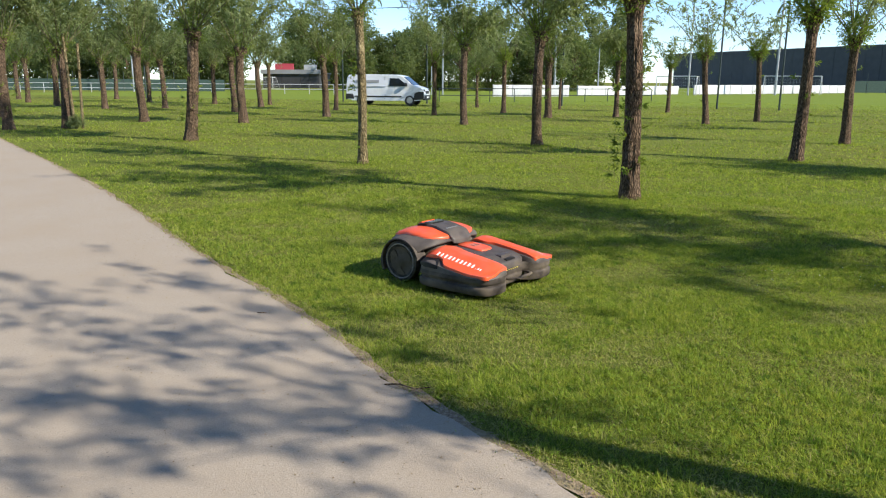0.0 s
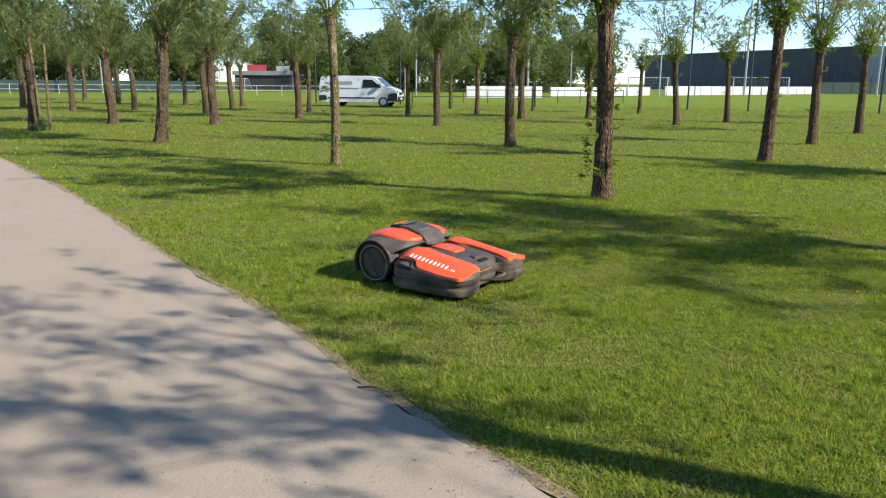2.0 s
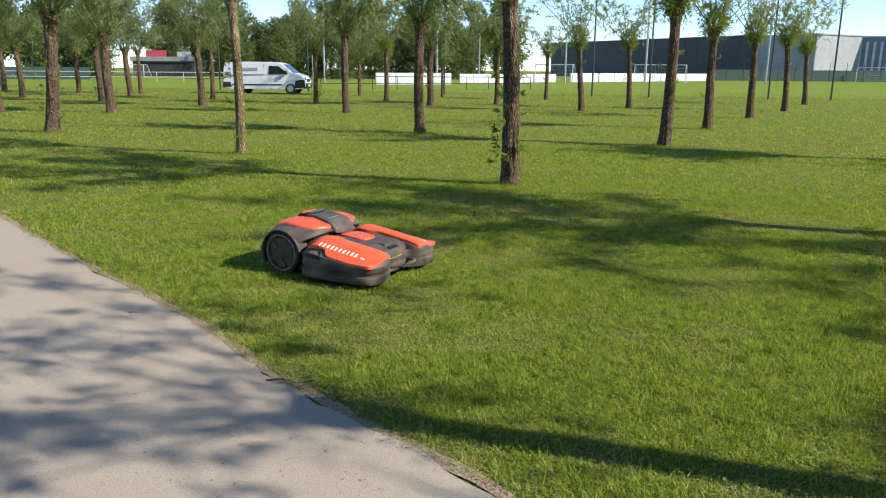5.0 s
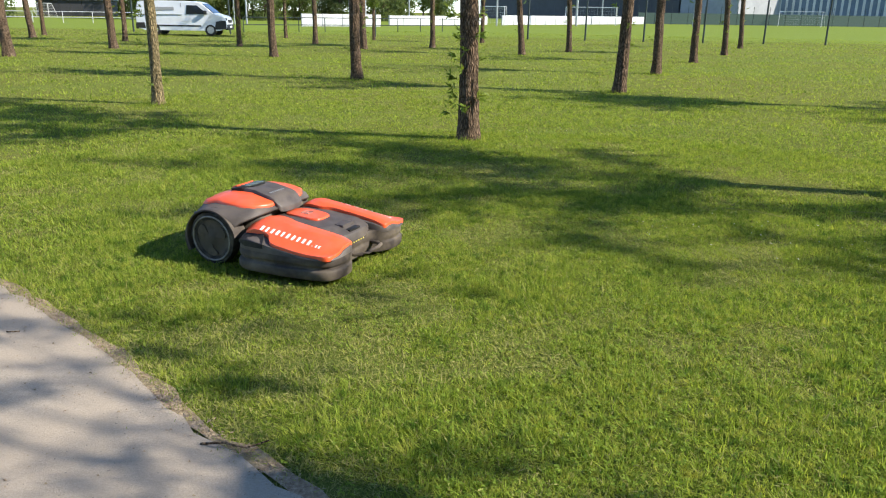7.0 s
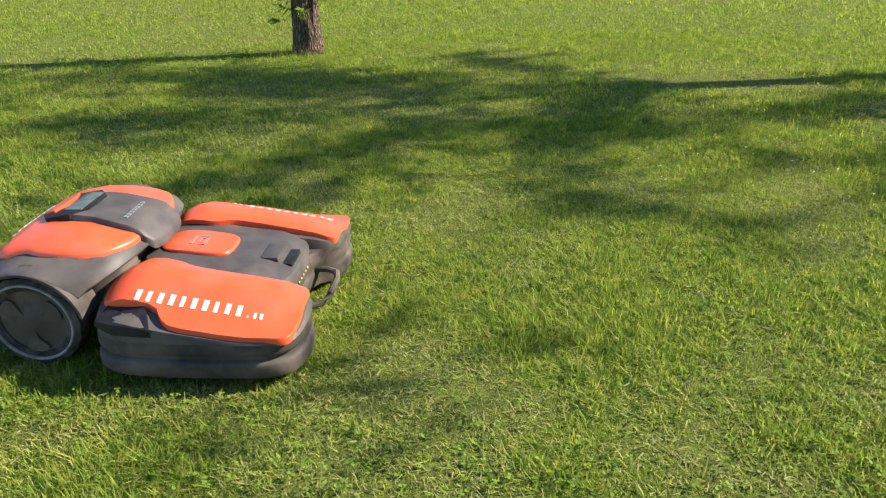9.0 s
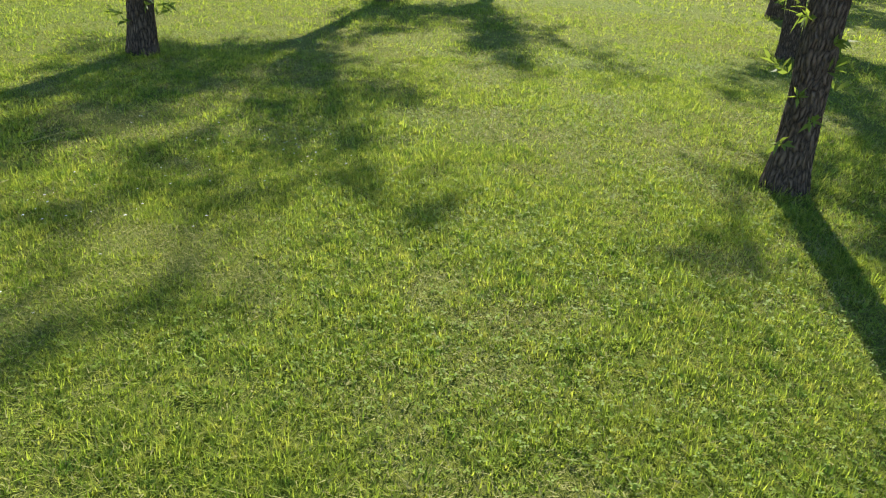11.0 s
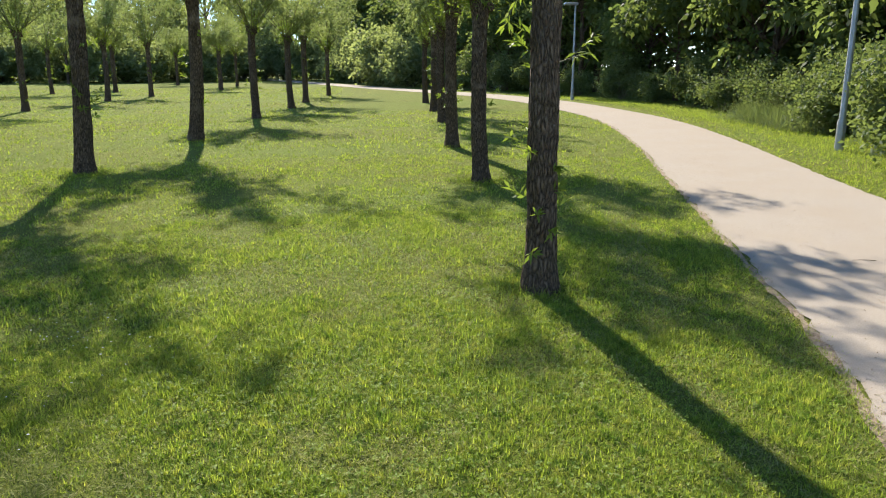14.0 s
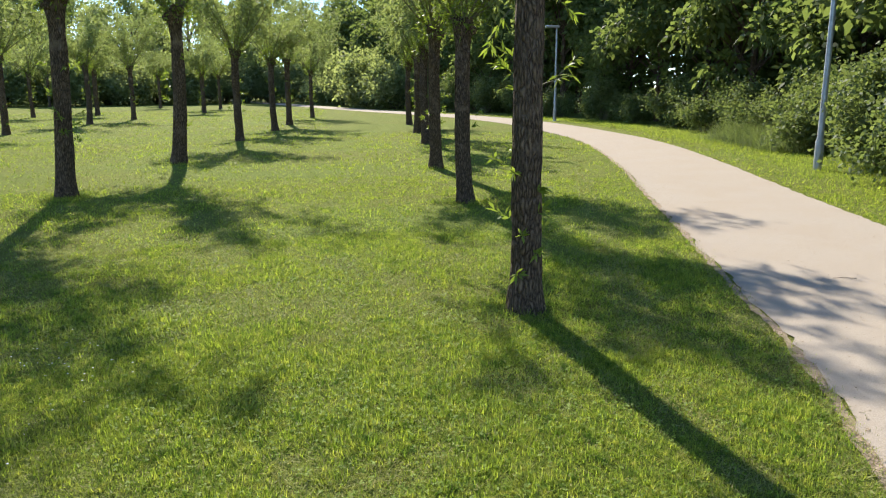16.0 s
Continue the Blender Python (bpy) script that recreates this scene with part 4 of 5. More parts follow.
    for s in (-1, 1):
        bm = bmesh.new()
        box(bm, 2.28, 2.54, s * 0.76 - 0.15, s * 0.76 + 0.15, 0.84, 1.02, 0.04)
        part("headlight", bm, M_GLASS, root)
        bm = bmesh.new()
        box(bm, 1.30, 1.48, s * 1.07 - 0.10, s * 1.07 + 0.10, 1.20, 1.42, 0.05)
        part("mirror", bm, M_VANDARK, root)
        for x in (-1.55, 1.62):
            bm = bmesh.new()
            bmesh.ops.create_cone(bm, cap_ends=True, segments=32, radius1=0.33, radius2=0.33, depth=0.24, matrix=pose(x, s * 0.86, 0.335, 90))
            bmesh.ops.bevel(bm, geom=[e for e in bm.edges if e.calc_face_angle(0) > 1], offset=0.03, segments=2, affect="EDGES")
            wheel = part("wheel", bm, M_VANDARK, root, "black van tyre")
            bm = bmesh.new()
            bmesh.ops.create_cone(bm, cap_ends=True, segments=24, radius1=0.20, radius2=0.17, depth=0.03, matrix=pose(x, s * 0.985, 0.335, 90 * s))
            part("rim", bm, M_STEEL, wheel)
    return root


van().matrix_basis = pose(-1.95, 49.6, 0.0, 0, 0, -12)


# ---- fences, masts and the far side of the pitch ----
def fence_post(h, r):
    root = empty("fence_post", "tall dark green steel fence post at the pitch edge", "fence post", "ball-stop fence posts")
    bm = bmesh.new()
    tube(bm, [(0, 0, -0.02), (0, 0, h)], [r, r * 0.9], 10)
    part("post", bm, M_POST, root)
    bm = bmesh.new()
    tube(bm, [(0, 0, h), (0, 0, h + 0.05)], [r * 1.25, r * 0.6], 10)
    part("cap", bm, M_POST, root)
    return root


FENCE_O, FENCE_D = Vector((18.0, 45.4, 0)), Vector((0.918, -0.396, 0))
first = fence_post(6.5, 0.055)
stops = [-62 + 9.1 * k for k in range(5)] + [-19.0, -9.5] + [3.45 * k for k in range(0, 19)]
for k, s in enumerate(stops):
    p = FENCE_O + FENCE_D * s
    m = Matrix.Translation(p)
    if k == 0:
        first.matrix_basis = m
    else:
        copy_thing(first, m)


def cable(name, a, b, z, r, label, sag=0.0):
    bm = bmesh.new()
    pts = [a.lerp(b, f) + Vector((0, 0, z - sag * math.sin(math.pi * f))) for f in np.linspace(0, 1, 9)]
    tube(bm, pts, [r] * 9, 6)
    return tagged(part(name, bm, M_POST, None), label, "fence rail")


A, B = FENCE_O + FENCE_D * -62, FENCE_O + FENCE_D * 62.1
cable("fence_top_rail", FENCE_O + FENCE_D * -3, B, 6.45, 0.03, "thin dark steel top rail of the ball-stop fence")
cable("fence_top_rail", A, FENCE_O + FENCE_D * -3, 6.45, 0.022, "thin dark steel top rail of the ball-stop fence")


def knee_rail(a, b, h, n, mat, name, label):
    root = empty(name, label, "fence", "railings round the pitch")
    d = b - a
    for z in (h, h * 0.5):
        bm = bmesh.new()
        tube(bm, [a + Vector((0, 0, z)), b + Vector((0, 0, z))], [0.03, 0.03], 6)
        part("rail", bm, mat, root)
    for k in range(n + 1):
        p = a + d * k / n
        bm = bmesh.new()
        tube(bm, [p + Vector((0, 0, -0.02)), p + Vector((0, 0, h + 0.02))], [0.032, 0.032], 6)
        part("post", bm, mat, root)
    return root


knee_rail(Vector((-75, 90, 0)), Vector((-4, 84, 0)), 1.05, 26, M_BOARD, "white_railing", "white tubular railing along the far pitch side")
knee_rail(Vector((1.5, 57, 0)), Vector((19, 62, 0)), 1.0, 9, M_POST, "dark_railing", "dark tubular railing beside the pitch")


def hoarding(a, b, n, h, label):
    root = empty("hoarding", label, "hoarding", "white boards round the pitch")
    d = (b - a) / n
    ang = math.atan2(d.y, d.x)
    for k in range(n):
        bm = bmesh.new()
        box(bm, 0.02, d.length - 0.02, -0.03, 0.03, 0.06, h, 0.01)
        p = part("board", bm, M_BOARD, root)
        p.matrix_basis = Matrix.Translation(a + d * k) @ Matrix.Rotation(ang, 4, "Z")
        bm = bmesh.new()
        box(bm, -0.03, 0.03, -0.07, 0.07, 0.0, h + 0.04)
        p = part("stanchion", bm, M_STEEL, root)
        p.matrix_basis = Matrix.Translation(a + d * k) @ Matrix.Rotation(ang, 4, "Z")
    return root


hoarding(Vector((7.3, 76, 0)), Vector((15.4, 78.5, 0)), 4, 1.2, "white boards standing beside the pitch")
hoarding(Vector((17.6, 85, 0)), Vector((33.0, 97, 0)), 8, 1.1, "white boards standing beside the pitch")
hoarding(Vector((35.0, 97, 0)), Vector((70, 122, 0)), 16, 1.25, "white boards standing beside the pitch")


def goal(name, at, turn, w, h):
    root = empty(name, "white tubular football goal with net", "goal", "football goals")
    bm = bmesh.new()
    tube(bm, [(-w / 2, 0, 0), (-w / 2, 0, h)], [0.06, 0.06], 8)
    tube(bm, [(w / 2, 0, 0), (w / 2, 0, h)], [0.06, 0.06], 8)
    tube(bm, [(-w / 2, 0, h), (w / 2, 0, h)], [0.06, 0.06], 8)
    part("goal_frame", bm, M_BOARD, root)
    bm = bmesh.new()
    for x in (-w / 2, w / 2):
        tube(bm, [(x, 0, h), (x, 0.8, h), (x, 1.8, 0)], [0.03] * 3, 6)
    for k in range(19):
        x = -w / 2 + w * k / 18
        tube(bm, [(x, 0, h), (x, 0.8, h - 0.05), (x, 1.8, 0.02)], [0.008] * 3, 4, False)
    for z in (0.4, 0.8, 1.2, 1.6, 2.0):
        tube(bm, [(-w / 2, 1.8 - z / h, z), (w / 2, 1.8 - z / h, z)], [0.008] * 2, 4, False)
    part("net", bm, M_BOARD, root)
    root.matrix_basis = pose(*at, 0, 0, turn)
    return root


goal("football_goal", (-25.5, 126, 0), -30, 3.6, 1.9)
goal("football_goal", (51.5, 105, 0), -35, 7.3, 2.5)
goal("football_goal", (32.0, 95, 0), -35, 5.0, 2.3)
goal("football_goal", (97, 116, 0), -60, 7.3, 2.5)


def mast(at, h, r, lights=0):
    root = empty("floodlight_mast", "tall slim galvanised floodlight mast by the pitch", "mast", "floodlight masts")
    bm = bmesh.new()
    tube(bm, [(0, 0, -0.02), (0, 0, h * 0.5), (0, 0, h)], [r, r * 0.85, r * 0.6], 10)
    part("pole", bm, M_STEEL, root)
    for k in range(lights):
        bm = bmesh.new()
        box(bm, -0.8 + 0.9 * (k % 2), -0.1 + 0.9 * (k % 2), -0.15, 0.15, h - 0.2 - 0.9 * (k // 2), h + 0.35 - 0.9 * (k // 2), 0.03)
        part("lamp_head", bm, M_STEEL, root)
    root.matrix_basis = Matrix.Translation(at)


for x, y, h, r, n in ((15.5, 88, 16, 0.14, 0), (13.6, 87, 18, 0.10, 0), (2.6, 88, 9, 0.10, 0), (1.3, 86, 5.2, 0.07, 0), (32.5, 92, 10.5, 0.11, 0), (46, 98, 18, 0.15, 0), (68, 104, 18, 0.15, 0), (62, 122, 9, 0.10, 0), (21.0, 90, 7, 0.08, 0), (150, 170, 20, 0.22, 4), (-34, 92, 9, 0.09, 0)):
    mast((x, y, 0), h, r, n)


def block(name, label, at, turn, size, mat, cols, rib, category="building", parapet=None):
    """A long hall with ribbed wall panels, a parapet and a door."""
    root = empty(name, label, category)
    w, d, h = size
    bm = bmesh.new()
    box(bm, 0, w, 0.15, d, 0, h - 0.1)
    part("wall", bm, mat, root, "", False)
    for k in range(cols):
        bm = bmesh.new()
        box(bm, w * k / cols + rib, w * (k + 1) / cols - rib, 0, 0.2, 0.05, h)
        part("wall_panel", bm, mat, root, "", False)
    bm = bmesh.new()
    box(bm, -0.2, w + 0.2, -0.1, d + 0.2, h, h + 0.25)
    part("roof", bm, parapet or M_HALLGREY, root, "", False)
    root.matrix_basis = pose(*at, 0, 0, turn)
    return root


block("sports_hall", "long anthracite clad sports hall behind the pitch", (76, 230, 0), -70, (73.5, 40, 9.6), M_HALLDARK, 18, 0.03, parapet=M_HALLDARK)
block("grey_hall", "pale grey clad hall wing behind the pitch", (101.3, 160.5, 0), -70, (15, 30, 9.4), M_HALLGREY, 4, 0.03)
blue = block("striped_hall", "blue grey hall with white vertical slats", (118, 155, 0), -40, (90, 50, 9.2), M_HALLBLUE, 12, 0.05)
for k in range(64):
    bm = bmesh.new()
    box(bm, k * 1.4, k * 1.4 + 0.5, -0.35, -0.05, 1.4, 8.2)
    part("slat", bm, M_BOARD, blue, "white slat", False)
club = block("clubhouse", "low dark clubhouse with white and red fascia", (-30, 147, 0), -8, (11, 8, 2.6), M_HALLDARK, 6, 0.03)
for name, x0, x1, z0, z1, m in (("fascia", -0.3, 11.3, 2.6, 3.4, M_HALLGREY), ("sign_red", 2.6, 6.2, 3.4, 4.5, M_RED), ("sign_white", 8.2, 10.6, 3.4, 4.3, M_BOARD)):
    bm = bmesh.new()
    box(bm, x0, x1, -0.3, -0.05, z0, z1)
    part(name, bm, m, club, "", False)
# windbreak mesh along the far pitch sides
for a, b, h in ((Vector((70, 124, 0)), Vector((240, 96, 0)), 3.2), (Vector((-80, 97, 0)), Vector((-24, 95, 0)), 2.4)):
    root = empty("mesh_fence", "green windbreak mesh fence along the pitch", "fence")
    d = b - a
    ang = math.atan2(d.y, d.x)
    n = int(d.length / 3)
    for k in range(n):
        bm = bmesh.new()
        box(bm, 0.05, d.length / n - 0.05, -0.02, 0.02, 0.1, h * 0.62)
        p = part("mesh_panel", bm, M_NET, root, "", False)
        p.matrix_basis = Matrix.Translation(a + d * k / n) @ Matrix.Rotation(ang, 4, "Z")
        bm = bmesh.new()
        tube(bm, [(0, 0, 0), (0, 0, h)], [0.04, 0.04], 6)
        p = part("post", bm, M_POST, root)
        p.matrix_basis = Matrix.Translation(a + d * k / n)


# ---- woodland, hedge and far tree line ----
def wood_tree(seed, h, spread, count, leaf, mat, low=0.18):
    rng = np.random.default_rng(seed)
    root = empty("woodland_tree", "tall leafy dark green woodland tree", "tree", "trees of the wood")
    bm = bmesh.new()
    lean = rng.uniform(-0.3, 0.3, 2)
    pts = [(lean[0] * f * f, lean[1] * f * f, h * 0.8 * f) for f in np.linspace(0, 1, 8)]
    tube(bm, pts, [0.016 * h * (1 - 0.8 * f) + 0.02 for f in np.linspace(0, 1, 8)], 8)
    centres = []
    for k in range(30):
        f = rng.uniform(low, 1.0)
        a = rng.uniform(0, 6.283)
        rr = spread * math.sin(math.pi * min(0.97, 0.12 + 0.85 * f)) * rng.uniform(0.45, 1.0)
        c = np.array((lean[0] * f + math.cos(a) * rr, lean[1] * f + math.sin(a) * rr, h * (0.06 + 0.92 * f)))
        centres.append(c)
        b = Vector(pts[int(f * 6)])
        tube(bm, [b, b.lerp(Vector(c), 0.5) + Vector((0, 0, 0.15)), Vector(c)], [0.05, 0.03, 0.012], 5, False)
    part("trunk", bm, M_BARK, root)
    cs = np.array(centres)[rng.integers(0, len(centres), count)]
    u = unit(rng.normal(size=(count, 3)))
    rad = rng.uniform(0.25, 1.0, count) ** 0.5 * spread * 0.42 * rng.uniform(0.7, 1.2, count)
    at = cs + u * rad[:, None] * np.array((1, 1, 0.75))
    at[:, 2] = np.maximum(at[:, 2], 0.15)
    way = unit(u + rng.normal(size=(count, 3)) * 0.7 + np.array((0, 0, -0.2)))
    tagged(new("crown", tri_mesh("crown", leaf_quads(at, way, leaf, leaf * 0.55, rng), 4, mat)), kind="stuff").parent = root
    return root


def bush(seed, h, spread, count, leaf, mat, label):
    rng = np.random.default_rng(seed)
    root = empty("bush", label, "bush", "bushes beside the path")
    bm = bmesh.new()
    tips = []
    for k in range(26):
        a, f = rng.uniform(0, 6.283), rng.uniform(0.35, 1.0)
        r = spread * rng.uniform(0.2, 1.0)
        tip = Vector((math.cos(a) * r, math.sin(a) * r, h * f * (1 - 0.35 * (r / spread) ** 2)))
        tube(bm, [(0.1 * math.cos(a), 0.1 * math.sin(a), 0), tip * 0.55 + Vector((0, 0, 0.2)), tip], [0.025, 0.015, 0.006], 5, False)
        tips.append((np.array(tip), np.array(tip) * 0.45))
    part("stem", bm, M_WITHE, root)
    k = rng.integers(0, len(tips), count)
    f = rng.uniform(0, 1, count)[:, None] ** 0.7
    t1, t0 = np.array([t[0] for t in tips])[k], np.array([t[1] for t in tips])[k]
    at = t0 + (t1 - t0) * f + rng.normal(size=(count, 3)) * spread * 0.13
    at[:, 2] = np.maximum(at[:, 2], 0.04)
    way = unit(rng.normal(size=(count, 3)) + unit(t1) * 0.6)
    tagged(new("foliage", tri_mesh("foliage", leaf_quads(at, way, leaf, leaf * 0.6, rng), 4, mat)), kind="stuff").parent = root
    return root


WOOD = [wood_tree(31, 10.5, 3.0, 4600, 0.39, M_WOODLEAF), wood_tree(32, 12.5, 3.4, 5000, 0.44, M_WOODLEAF), wood_tree(33, 8.0, 2.6, 5200, 0.33, M_WOODLEAF, 0.02)]
BUSH = [bush(41, 2.3, 1.5, 9000, 0.12, M_BUSHLEAF, "dense green hazel bush beside the path"), bush(42, 1.6, 1.2, 6000, 0.10, M_BUSHLEAF, "low green bramble bush beside the path"), bush(43, 3.2, 1.7, 11000, 0.13, M_BUSHLEAF, "tall leafy green bush beside the path")]
# far trees and bushes: lighter leaves carry the sun's haze in their colour
PALE = [wood_tree(34, 9.5, 3.2, 5200, 0.34, M_GLARELEAF, 0.04), wood_tree(35, 11.5, 3.4, 5600, 0.36, M_GLARELEAF, 0.08)]
PALE_BUSH = [bush(44, 2.6, 1.7, 7000, 0.17, M_GLARELEAF, "green bush at the wood's edge, leaves paled for sun glare")]
for ob in PALE:
    tagged(ob, "tall tree at the end of the avenue, leaves paled for sun glare")
fresh = set()


def put(kinds, i, x, y, size, turn):
    ob = kinds[i]
    m = pose(x, y, 0, 0, 0, turn)
    if (id(kinds), i) in fresh:
        ob = copy_thing(ob, m)
    else:
        fresh.add((id(kinds), i))
        ob.matrix_basis = m
    ob.scale = (size, size, size)
    return ob


rng = np.random.default_rng(77)


def along(i0, off):
    p = LINE[i0] + NORM[i0] * (WIDE[i0] + off)
    return p[0], p[1]


arc = np.concatenate([[0], np.cumsum(np.linalg.norm(np.diff(LINE, axis=0), axis=1))])
start = arc[np.argmin(((LINE - np.array((1.98, 0.7))) ** 2).sum(1))]
at_s = lambda s: int(np.searchsorted(arc, start + s).clip(0, len(arc) - 1))
# bushes stand along the verge, the wood behind them
for s, off, i, size in ((7.2, 3.3, 2, 0.85), (8.6, 2.6, 0, 0.9), (9.6, 3.6, 2, 1.0), (11.2, 2.9, 0, 1.0), (12.6, 3.6, 2, 0.85), (14.3, 3.2, 1, 1.1), (16.2, 3.6, 0, 0.9), (18.5, 3.4, 1, 1.0), (20.5, 3.8, 0, 0.8), (23.0, 3.5, 1, 1.0), (26, 3.8, 0, 0.9), (29, 3.4, 1, 0.9), (32, 3.4, 0, 0.9), (36, 3.2, 1, 1.0), (40, 3.0, 0, 1.1), (44, 3.2, 2, 0.9), (48, 3.0, 0, 1.2), (52, 3.2, 2, 0.9), (56, 3.4, 0, 1.2), (60, 3.4, 2, 1.0), (66, 4, 0, 1.3), (72, 4, 2, 1.0), (5.2, 3.4, 2, 0.9), (3.2, 3.2, 0, 1.0)):
    x, y = along(at_s(s), off)
    put(BUSH, i, x, y, size, rng.uniform(0, 360))
for row, (off, step, lo, hi) in enumerate(((5.4, 2.7, 0.75, 0.95), (8.4, 3.6, 0.95, 1.15), (12.5, 4.6, 1.05, 1.3))):
    s = 2.0 + row
    while s < 90:
        x, y = along(at_s(s), off + rng.uniform(-0.7, 0.7))
        put(WOOD, int(rng.integers(0, 3)) if row else (2 if rng.uniform() < 0.6 else 0), x, y, rng.uniform(lo, hi), rng.uniform(0, 360))
        s += step * rng.uniform(0.8, 1.2) * (1 if s < 45 else 1.4)
# the wood closes the end of the avenue, in leaves paled for glare
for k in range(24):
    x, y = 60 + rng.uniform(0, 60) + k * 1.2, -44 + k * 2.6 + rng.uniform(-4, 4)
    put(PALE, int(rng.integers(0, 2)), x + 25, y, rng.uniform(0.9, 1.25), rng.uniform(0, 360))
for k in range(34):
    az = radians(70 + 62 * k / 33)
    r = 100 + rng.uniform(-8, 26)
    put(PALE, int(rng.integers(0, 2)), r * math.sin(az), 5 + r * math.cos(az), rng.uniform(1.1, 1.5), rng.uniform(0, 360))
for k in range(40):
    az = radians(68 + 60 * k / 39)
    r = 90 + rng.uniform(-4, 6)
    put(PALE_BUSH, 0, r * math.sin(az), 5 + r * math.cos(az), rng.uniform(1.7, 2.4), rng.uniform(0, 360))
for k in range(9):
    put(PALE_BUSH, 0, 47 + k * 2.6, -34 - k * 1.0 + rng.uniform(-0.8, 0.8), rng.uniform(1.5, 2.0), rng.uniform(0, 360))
# far tree line behind the pitch
for k in range(52):
    x = -115 + k * 2.9 + rng.uniform(-1.2, 1.2)
    y = 112 + rng.uniform(0, 16) + max(0, x) * 0.35 + (46 if -27 < x < -13 else 0)
    put(WOOD, 2, x, y, rng.uniform(0.85, 1.25), rng.uniform(0, 360))
for k in range(44):
    x = -118 + k * 3.7 + rng.uniform(-1.4, 1.4)
    y = 136 + rng.uniform(0, 16) + max(0, x) * 0.35 + (30 if -32 < x < -16 else 0)
    put(WOOD, int(rng.integers(0, 3)), x, y, rng.uniform(0.95, 1.3), rng.uniform(0, 360))


# ---- lamp post by the path ----
def lamp_post(h):
    root = empty("street_lamp", "slim galvanised lamp post beside the path", "street lamp")
    bm = bmesh.new()
    tube(bm, [(0, 0, -0.02), (0, 0, 0.55), (0, 0, 0.62), (0, 0, h)], [0.085, 0.08, 0.06, 0.042], 14)
    part("pole", bm, M_STEEL, root)
    bm = bmesh.new()
    box(bm, -0.1, 0.55, -0.12, 0.12, h - 0.03, h + 0.08, 0.03)
    part("lamp_head", bm, M_STEEL, root)
    bm = bmesh.new()
    box(bm, -0.035, 0.035, 0.07, 0.088, 0.25, 0.50, 0.004)
    part("hatch", bm, M_HALLGREY, root)
    return root


lamp_post(4.6).matrix_basis = pose(5.85, -10.0, 0, 0, 0, 60)
far_lamp = lamp_post(4.4)
far_lamp.matrix_basis = pose(23.4, -24.0, 0, 0, 0, 60)


# ---- grass, daisies, twigs ----
def cloud(xy, size, seed):
    """Smooth random blotches of a given size, from 0 to 1."""
    g = np.random.default_rng(seed).uniform(size=(64, 64))
    q = xy / size + 31.7
    i = np.floor(q).astype(int)
    f = q - i
    f = f * f * (3 - 2 * f)
    a, b = i[:, 0] % 64, i[:, 1] % 64
    a1, b1 = (a + 1) % 64, (b + 1) % 64
    return (g[a, b] * (1 - f[:, 0]) + g[a1, b] * f[:, 0]) * (1 - f[:, 1]) + (g[a, b1] * (1 - f[:, 0]) + g[a1, b1] * f[:, 0]) * f[:, 1]


def bare_spots(xy):
    """Where the turf is thin and strawy: high in blotches a hand's width across."""
    return 0.6 * cloud(xy, 0.34, 3) + 0.25 * cloud(xy, 0.13, 4) + 0.25 * cloud(xy, 1.6, 5)


def lawn(seed):
    """Tufts of blades: each tuft has its own height, and its blades lean out of its middle."""
    rng = np.random.default_rng(seed)
    mid = np.array((1.6, 4.2))
    sets = []
    # ring from, to, tufts, blades to a tuft, tuft radius, blade length, width
    for r0, r1, tufts_n, per, rad, L, W in ((0, 3.2, 26000, 30, 0.028, 0.042, 0.0058), (3.2, 6.5, 60000, 12, 0.034, 0.047, 0.0092), (6.5, 12, 50000, 8, 0.058, 0.055, 0.0140), (12, 26, 36000, 7, 0.14, 0.072, 0.025), (26, 60, 30000, 5, 0.30, 0.070, 0.050)):
        r = np.sqrt(rng.uniform(r0 * r0, r1 * r1, tufts_n))
        a = rng.uniform(0, 2 * math.pi, tufts_n) if r0 < 20 else rng.uniform(-0.6, 2.4, tufts_n)
        c = mid + np.stack([np.cos(a) * r, np.sin(a) * r], 1)
        thin = bare_spots(c)
        high = np.clip(1.25 - 0.9 * (thin - 0.35), 0.45, 1.4) * rng.uniform(0.6, 1.35, tufts_n) * (0.75 + 0.5 * cloud(c, 0.8, 6))
        out = rng.normal(size=(tufts_n, per, 2))
        loose = rng.uniform(size=(tufts_n, per, 1)) < 0.3
        xy = (c[:, None, :] + out * rad * np.where(loose, 2.4, 0.8)).reshape(-1, 2)
        way = (out + rng.normal(size=out.shape) * 0.7).reshape(-1, 2)
        high = np.repeat(high, per)
        n = len(xy)
        d, w = edge_info(xy)
        ragged = 0.06 * (cloud(xy, 0.22, 7) - 0.5) + 0.09 * (cloud(xy, 0.07, 8) - 0.5)
        keep = (d < 0.015 + ragged + rng.exponential(0.05, n) * (rng.uniform(size=n) < 0.22)) | (d > w + 0.05 - ragged)
        thin = bare_spots(xy)
        border = np.clip((d + 0.10) / 0.14, 0, 1) * (d < 0.3)
        keep &= rng.uniform(size=n) < np.clip(1.75 - 1.5 * thin, 0.25, 1.0) * (1 - 0.55 * border)
        sets.append((xy[keep], (L * high * (1 - 0.35 * border))[keep], W, way[keep]))
    return sets


